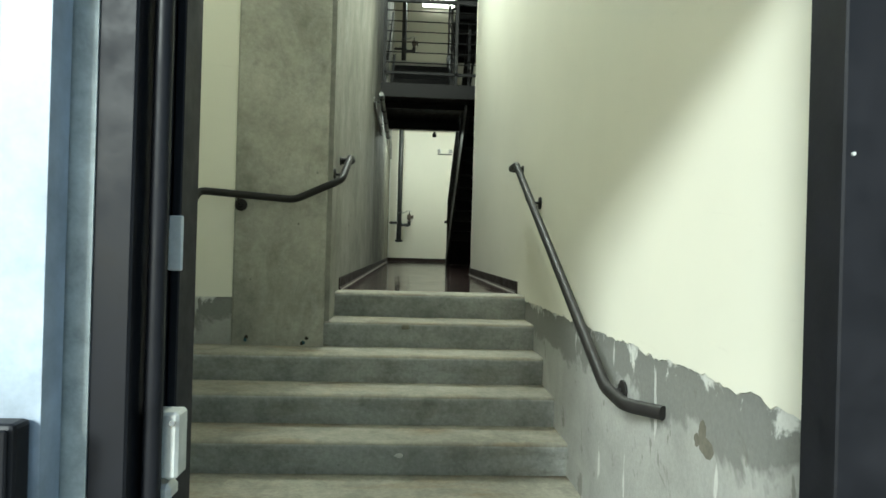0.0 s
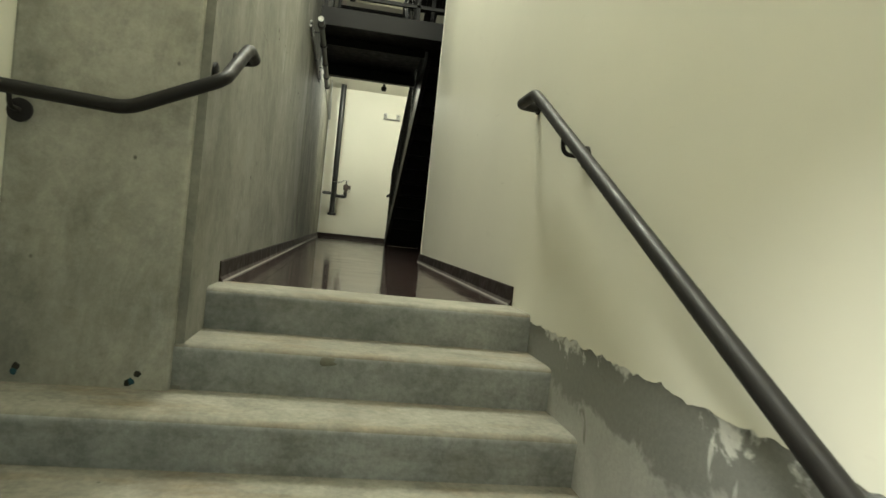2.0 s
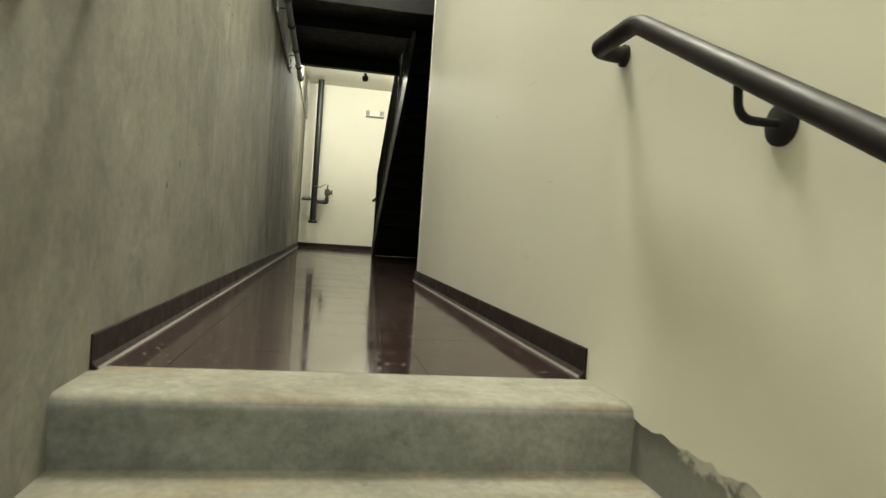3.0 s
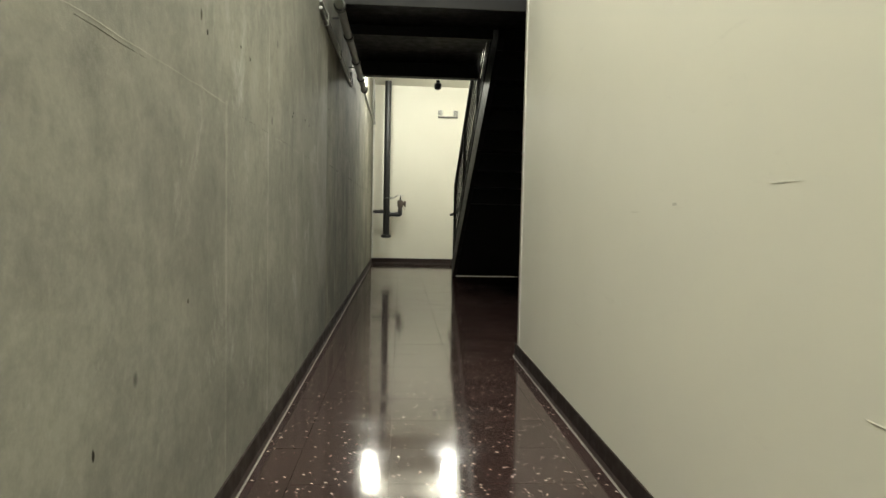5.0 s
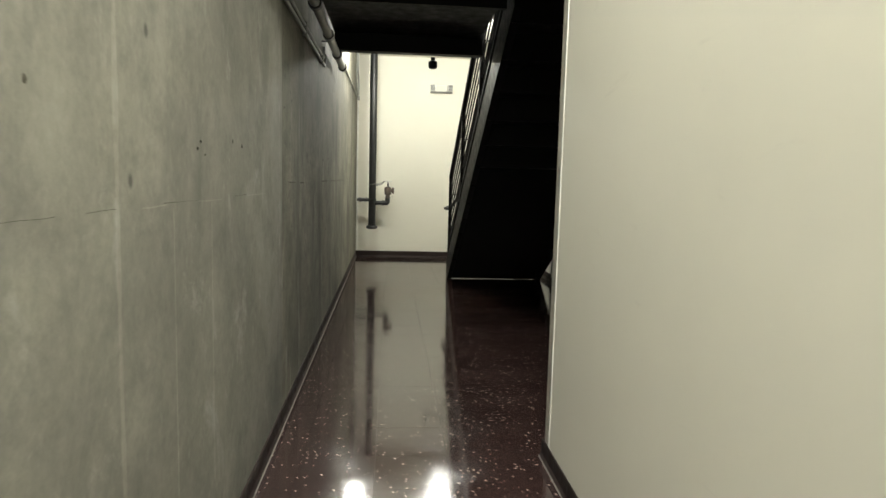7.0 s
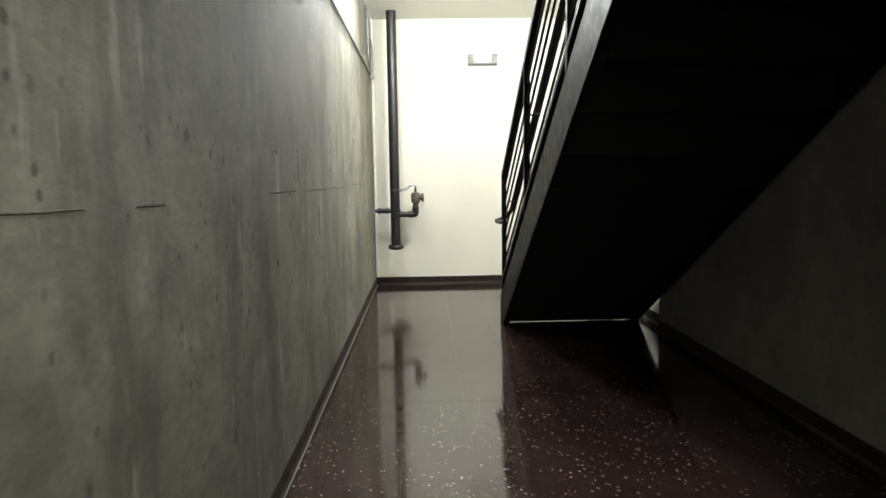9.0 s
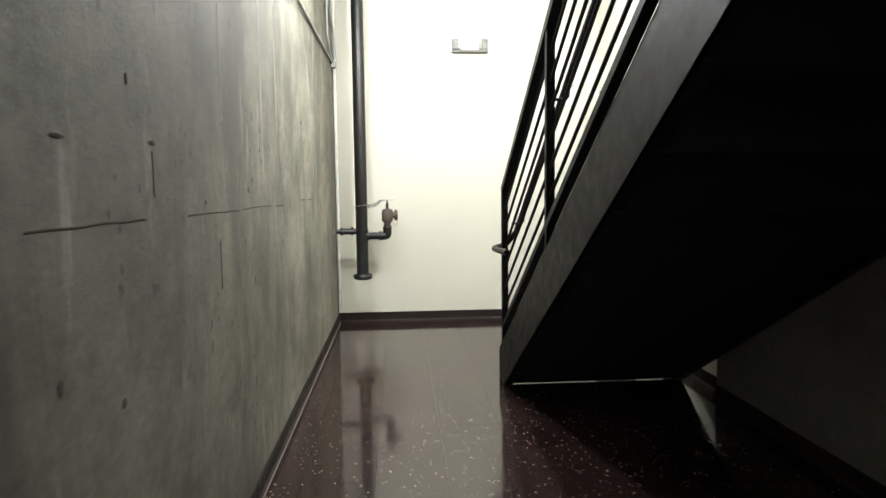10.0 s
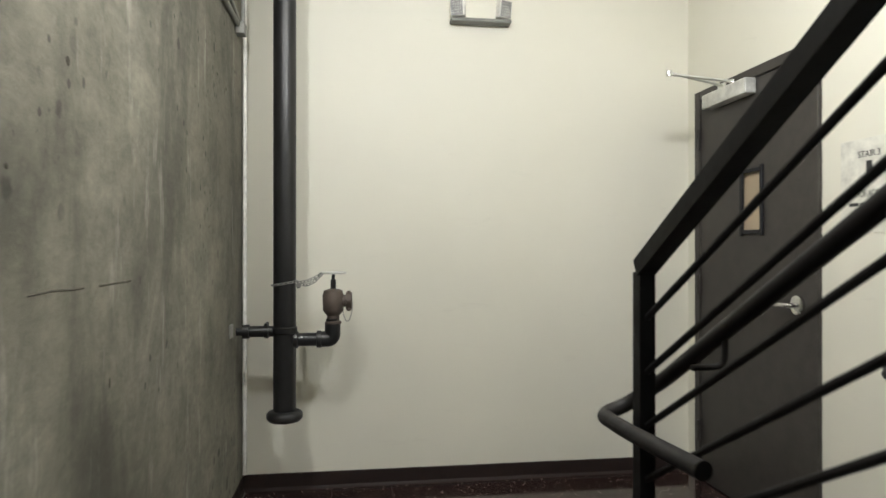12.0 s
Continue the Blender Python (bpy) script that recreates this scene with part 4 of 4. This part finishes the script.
# ---- emergency light ----
M_TRAY = steel_mat("grey_lamp_tray", (0.20, 0.20, 0.185), 0.5)
em = thing("emergency_light", "white emergency light unit with two square heads", "lamp")
EX, EZ = 0.820, 3.660
part("housing", box(EX - 0.092, EX + 0.092, Y_END - 0.034, Y_END, EZ - 0.045, EZ + 0.05, 0.008, 2), M_PAINT, em)
part("tray", box(EX - 0.168, EX + 0.168, Y_END - 0.07, Y_END - 0.001, EZ - 0.066, EZ - 0.046, 0.004), M_TRAY, em, "grey underside tray")
for s in (-1, 1):
    bm = bmesh.new()
    add_box(bm, -0.040, 0.040, -0.022, 0.022, -0.048, 0.048, 0.006, 2)
    bm.transform(pose(EX + s * 0.128, Y_END - 0.05, EZ + 0.012, 8, 0, s * 22))
    head = part("lamp_head", bm, M_WHITE, em)
    bm = bmesh.new()
    for i in range(6):
        for j in range(5):
            add_box(bm, -0.034 + 0.0135 * j, -0.0225 + 0.0135 * j, -0.027, -0.021, -0.042 + 0.0143 * i, -0.0300 + 0.0143 * i)
    bm.transform(pose(EX + s * 0.128, Y_END - 0.05, EZ + 0.012, 8, 0, s * 22))
    part("lens", bm, M_LENS, head, "ribbed clear lens")

# ---- stair door ----
DW = X_DOORWALL
door = thing("door_1", "dark brown steel stair door, closed, with a small window", "door", kind="structure")
fr = part("frame", box(DW - 0.018, DW + T - 0.002, 14.13, 14.18, F, F + 2.17, 0.003), M_DARKDOOR, door)
part("frame", box(DW - 0.018, DW + T - 0.002, 15.065, 15.115, F, F + 2.17, 0.003), M_DARKDOOR, door)
part("frame", box(DW - 0.018, DW + T - 0.002, 14.182, 15.063, F + 2.12, F + 2.17, 0.003), M_DARKDOOR, door)
WY0, WY1, WZ0, WZ1 = 14.52, 14.68, F + 1.375, F + 1.675
bm = bmesh.new()
lx0, lx1 = DW - 0.008, DW + 0.036
add_box(bm, lx0, lx1, 14.184, WY0, F + 0.008, F + 2.116)
add_box(bm, lx0, lx1, WY1, 15.061, F + 0.008, F + 2.116)
add_box(bm, lx0, lx1, WY0, WY1, F + 0.008, WZ0)
add_box(bm, lx0, lx1, WY0, WY1, WZ1, F + 2.116)
leaf = part("leaf", bm, M_DARKDOOR, door)
for y in (WY0, WY1):
    part("window_bead", box(lx0 - 0.012, lx0, y - 0.018, y + 0.004, WZ0 - 0.02, WZ1 + 0.02, 0.003), M_FRAME, leaf)
for z in (WZ0, WZ1):
    part("window_bead", box(lx0 - 0.011, lx0, WY0 + 0.004, WY1 - 0.018, z - 0.012, z + 0.008, 0.003), M_FRAME, leaf)
part("pane", box(lx0 + 0.012, lx0 + 0.018, WY0, WY1, WZ0, WZ1), M_BEIGE, leaf, "tan backed window pane")
closer = part("closer", box(lx0 - 0.062, lx0, 14.56, 14.95, F + 2.042, F + 2.118, 0.006, 2), M_ALU, leaf, "silver door closer")
part("closer_arm", bar((lx0 - 0.035, 14.70, F + 2.132), (1.64, 14.63, F + 2.136), 0.024, 0.007), M_ALU, closer)
part("closer_arm", bar((1.64, 14.63, F + 2.144), (lx0 + 0.002, 14.84, F + 2.146), 0.02, 0.007), M_ALU, closer)
part("closer_elbow", tube([(1.64, 14.63, F + 2.128), (1.64, 14.63, F + 2.152)], 0.014, 12), M_CHROME, closer, smooth=True)
part("closer_spindle", tube([(lx0 - 0.035, 14.70, F + 2.11), (lx0 - 0.035, 14.70, F + 2.142)], 0.014, 12), M_CHROME, closer, smooth=True)
part("closer_shoe", box(lx0 - 0.012, lx0, 14.80, 14.88, F + 2.13, F + 2.16, 0.002), M_ALU, closer)
HZ = F + 1.043
lever = part("lever_handle", tube(rounded([(lx0 - 0.006, 14.262, HZ), (lx0 - 0.055, 14.262, HZ), (lx0 - 0.058, 14.40, HZ - 0.003)], 0.02), 0.0105, 12), M_CHROME, leaf, "chrome lever handle", True)
part("rose", tube([(lx0, 14.262, HZ), (lx0 - 0.012, 14.262, HZ), (lx0 - 0.018, 14.262, HZ)], [0.042, 0.042, 0.03], 24), M_CHROME, lever, smooth=True)
part("lock_cylinder", tube([(lx0 - 0.018, 14.262, HZ), (lx0 - 0.024, 14.262, HZ)], 0.014, 16), M_CHROME, lever, smooth=True)
for z in (F + 0.28, F + 1.09, F + 1.90):
    part("hinge", tube([(DW - 0.025, 15.063, z - 0.055), (DW - 0.025, 15.063, z + 0.055)], 0.009, 10), M_DARKDOOR, door, smooth=True)


# ---- stair sign ----
def lettering(body, size, at, turn, parent, material, width):
    cu = bpy.data.curves.new("lettering", "FONT")
    cu.body, cu.size, cu.align_x, cu.extrude = body, size, "CENTER", 0.0005
    tmp = new("lettering", cu)
    bpy.context.view_layer.update()
    me = bpy.data.meshes.new_from_object(tmp.evaluated_get(bpy.context.evaluated_depsgraph_get()))
    bpy.data.objects.remove(tmp)
    me.name = "lettering"
    me.materials.clear()
    me.materials.append(material)
    span = max(v.co.x for v in me.vertices) - min(v.co.x for v in me.vertices)
    me.transform(pose(*at, *turn) @ Matrix.Diagonal((width / span, 1, 1, 1)))
    ob = new("lettering", me)
    ob.parent = parent
    return ob


sign = thing("stair_sign", "clear stair sign with black lettering beside the door", "sign")
SY0, SY1, SZ0, SZ1 = 13.73, 14.02, 2.41, 2.77
sx = DW - 0.006
part("sheet", box(DW - 0.005, DW - 0.001, SY0, SY1, SZ0, SZ1, 0.001), M_PAPER, sign)
for y in (SY0 + 0.012, SY1 - 0.012):
    for z in (SZ0 + 0.012, SZ1 - 0.012):
        part("screw", tube([(DW - 0.005, y, z), (DW - 0.007, y, z)], 0.004, 8), M_ALU, sign)
mid = (SY0 + SY1) / 2
turn = (90, 0, -90)
lettering("STAIR 3", 0.036, (sx, mid, 2.698), turn, sign, M_INK, 0.105)
lettering("1", 0.125, (sx, mid, 2.598), turn, sign, M_INK, 0.028)
lettering("ROOF ACCESS", 0.036, (sx, mid, 2.547), turn, sign, M_INK, 0.165)
for z, w, h in ((2.513, 0.21, 0.013), (2.486, 0.16, 0.013)):
    for i in range(4):
        part("text_bar", box(sx - 0.001, sx, mid - w / 2 + w / 4 * i, mid - w / 2 + w / 4 * (i + 0.86), z, z + h), M_INK, sign)
for z in (2.462, 2.446, 2.430):
    part("text_bar", box(sx - 0.001, sx, mid - 0.06, mid + 0.06, z, z + 0.003), M_ALU, sign)

# ---- pipes and conduits on the concrete wall ----
sp = thing("sprinkler_pipe", "grey steel sprinkler pipe with couplings under the landing", "pipe")
part("pipe", tube([(XL + 0.085, 8.0, 3.235), (XL + 0.085, 11.0, 3.235)], 0.028, 16), M_GALV, sp, smooth=True)
for y in (8.2, 8.9, 9.7, 10.4, 10.98):
    part("coupling", tube([(XL + 0.085, y - 0.03, 3.235), (XL + 0.085, y - 0.026, 3.235), (XL + 0.085, y + 0.026, 3.235), (XL + 0.085, y + 0.03, 3.235)], [0.03, 0.038, 0.038, 0.03], 16), M_IRON, sp, smooth=True)
for y in (8.55, 10.05):
    part("hanger", bar((XL, y, 3.26), (XL + 0.09, y, 3.262), 0.025, 0.006), M_IRON, sp)
cd = thing("conduit", "thin galvanised conduits strapped to the concrete wall", "conduit")
for x, z, y1 in ((XL + 0.014, 3.10, 10.15), (XL + 0.014, 3.14, 10.05)):
    part("tube", tube(rounded([(x, 7.8, z), (x, y1, z), (x, y1 + 0.05, z + 0.06), (x, y1 + 0.05, z + 0.09)], 0.03), 0.0105, 10), M_GALV, cd, smooth=True)
for y in (8.1, 9.0, 9.9):
    part("strap", box(XL, XL + 0.028, y, y + 0.02, 3.08, 3.16, 0.003), M_GALV, cd)
cd2 = thing("conduit", "galvanised conduit loops near the end wall corner", "conduit")
part("tube", tube([(XL + 0.014, 11.2, 3.44), (XL + 0.014, 15.05, 3.47)], 0.012, 10), M_GALV, cd2, smooth=True)
part("tube", tube(rounded([(XL + 0.02, 14.62, 4.6), (XL + 0.02, 14.62, 3.62), (XL + 0.02, 14.72, 3.52), (XL + 0.02, 14.98, 3.48)], 0.06), 0.010, 10), M_GALV, cd2, smooth=True)
part("tube", tube(rounded([(XL + 0.02, 14.92, 4.6), (XL + 0.02, 14.92, 3.85), (XL + 0.03, 15.05, 3.72), (XL + 0.03, 15.05, 3.50)], 0.06), 0.010, 10), M_GALV, cd2, smooth=True)
for z in (3.455,):
    part("outlet_box", box(XL, XL + 0.045, 15.0, 15.07, z - 0.03, z + 0.03, 0.004), M_GALV, cd2)
cb = thing("conduit", "white painted conduit in the wall corner", "conduit")
part("tube", tube([(XL + 0.016, Y_END - 0.03, F + 0.1), (XL + 0.016, Y_END - 0.03, TOP)], 0.011, 10), M_WHITE, cb, smooth=True)

# dark pipe end under the landing's rear beam
pe = thing("pipe_drop", "black pipe drop with a rounded end under the landing", "pipe")
part("drop", tube([(0.385, LAND_Y1 + 0.0, 3.26), (0.385, LAND_Y1 + 0.0, 3.215)], 0.018, 12), M_IRON, pe, smooth=True)
part("cap", tube([(0.385, LAND_Y1, 3.235), (0.385, LAND_Y1, 3.225), (0.385, LAND_Y1, 3.185), (0.385, LAND_Y1, 3.172), (0.385, LAND_Y1, 3.167)], [0.02, 0.036, 0.036, 0.026, 0.01], 16), M_IRON, pe, smooth=True)


# ---- lamps ----
def strip_lamp(name, label, x, y, z, sx, sy, glow_gap=0.012):
    l = thing(name, label, "lamp")
    part("body", box(x - sx / 2 - 0.03, x + sx / 2 + 0.03, y - sy / 2 - 0.03, y + sy / 2 + 0.03, z + 0.06, z + 0.13, 0.006), M_WHITE, l)
    part("diffuser", box(x - sx / 2, x + sx / 2, y - sy / 2, y + sy / 2, z + glow_gap, z + 0.06, 0.01, 2), M_GLOW, l)
    return l


for x, y, z, watts in HALL_LAMPS:
    strip_lamp("ceiling_lamp", "white square ceiling lamp, lit, under the upper floor", x, y, z, 0.17, 0.17)
for y, watts in CORRIDOR_LAMPS:
    strip_lamp("ceiling_lamp", "white strip ceiling lamp, lit, high over the corridor", 0.12, y, 5.75, 0.3, 1.2)
wl = thing("wall_lamp", "lit wall lamp above the upper floor", "lamp")
part("housing", box(0.18, 0.96, Y_END - 0.05, Y_END, 7.02, 7.26, 0.008), M_WHITE, wl)
part("diffuser", box(0.20, 0.94, Y_END - 0.11, Y_END - 0.05, 7.03, 7.25, 0.02, 2), M_GLOW, wl)

# ---- vinyl floor tiles, last ----
TILE, X0, Y0 = 0.318, 0.012, 6.645
tiles = thing("floor", "waxed maroon vinyl tile floor with pale flecks", "floor", kind="structure")
shapes = {}


def tile(x0, x1, y0, y1):
    key = (round(x1 - x0, 3), round(y1 - y0, 3))
    if key not in shapes:
        w, d = key[0] / 2 - 0.0004, key[1] / 2 - 0.0004
        bm = bmesh.new()
        lo = [bm.verts.new((sx * w, sy * d, -0.006)) for sx, sy in ((-1, -1), (1, -1), (1, 1), (-1, 1))]
        hi = [bm.verts.new((sx * (w - 0.0003), sy * (d - 0.0003), 0)) for sx, sy in ((-1, -1), (1, -1), (1, 1), (-1, 1))]
        bm.faces.new(hi)
        for i in range(4):
            j = (i + 1) % 4
            bm.faces.new((lo[i], lo[j], hi[j], hi[i]))
        shapes[key] = finish("tile", bm, M_TILE)
    ob = new("tile", shapes[key])
    ob.parent = tiles
    ob.matrix_basis = pose((x0 + x1) / 2, (y0 + y1) / 2, F + random.uniform(-0.0002, 0.0002), random.uniform(-0.05, 0.05), random.uniform(-0.05, 0.05), 0)


for j in range(-7, 28):
    ya, yb = max(Y0 + TILE * j, EDGE + 0.272), min(Y0 + TILE * (j + 1), Y_END)
    if yb - ya < 0.01:
        continue
    right = XR + 0.05 if yb <= Y_CORNER + 0.1 else (X_HALL if yb < Y_JOG else X_DOORWALL)
    for i in range(-2, 8):
        xa, xb = max(X0 + TILE * i, XL), min(X0 + TILE * (i + 1), right)
        if xb - xa > 0.01:
            tile(xa, xb, ya, yb)
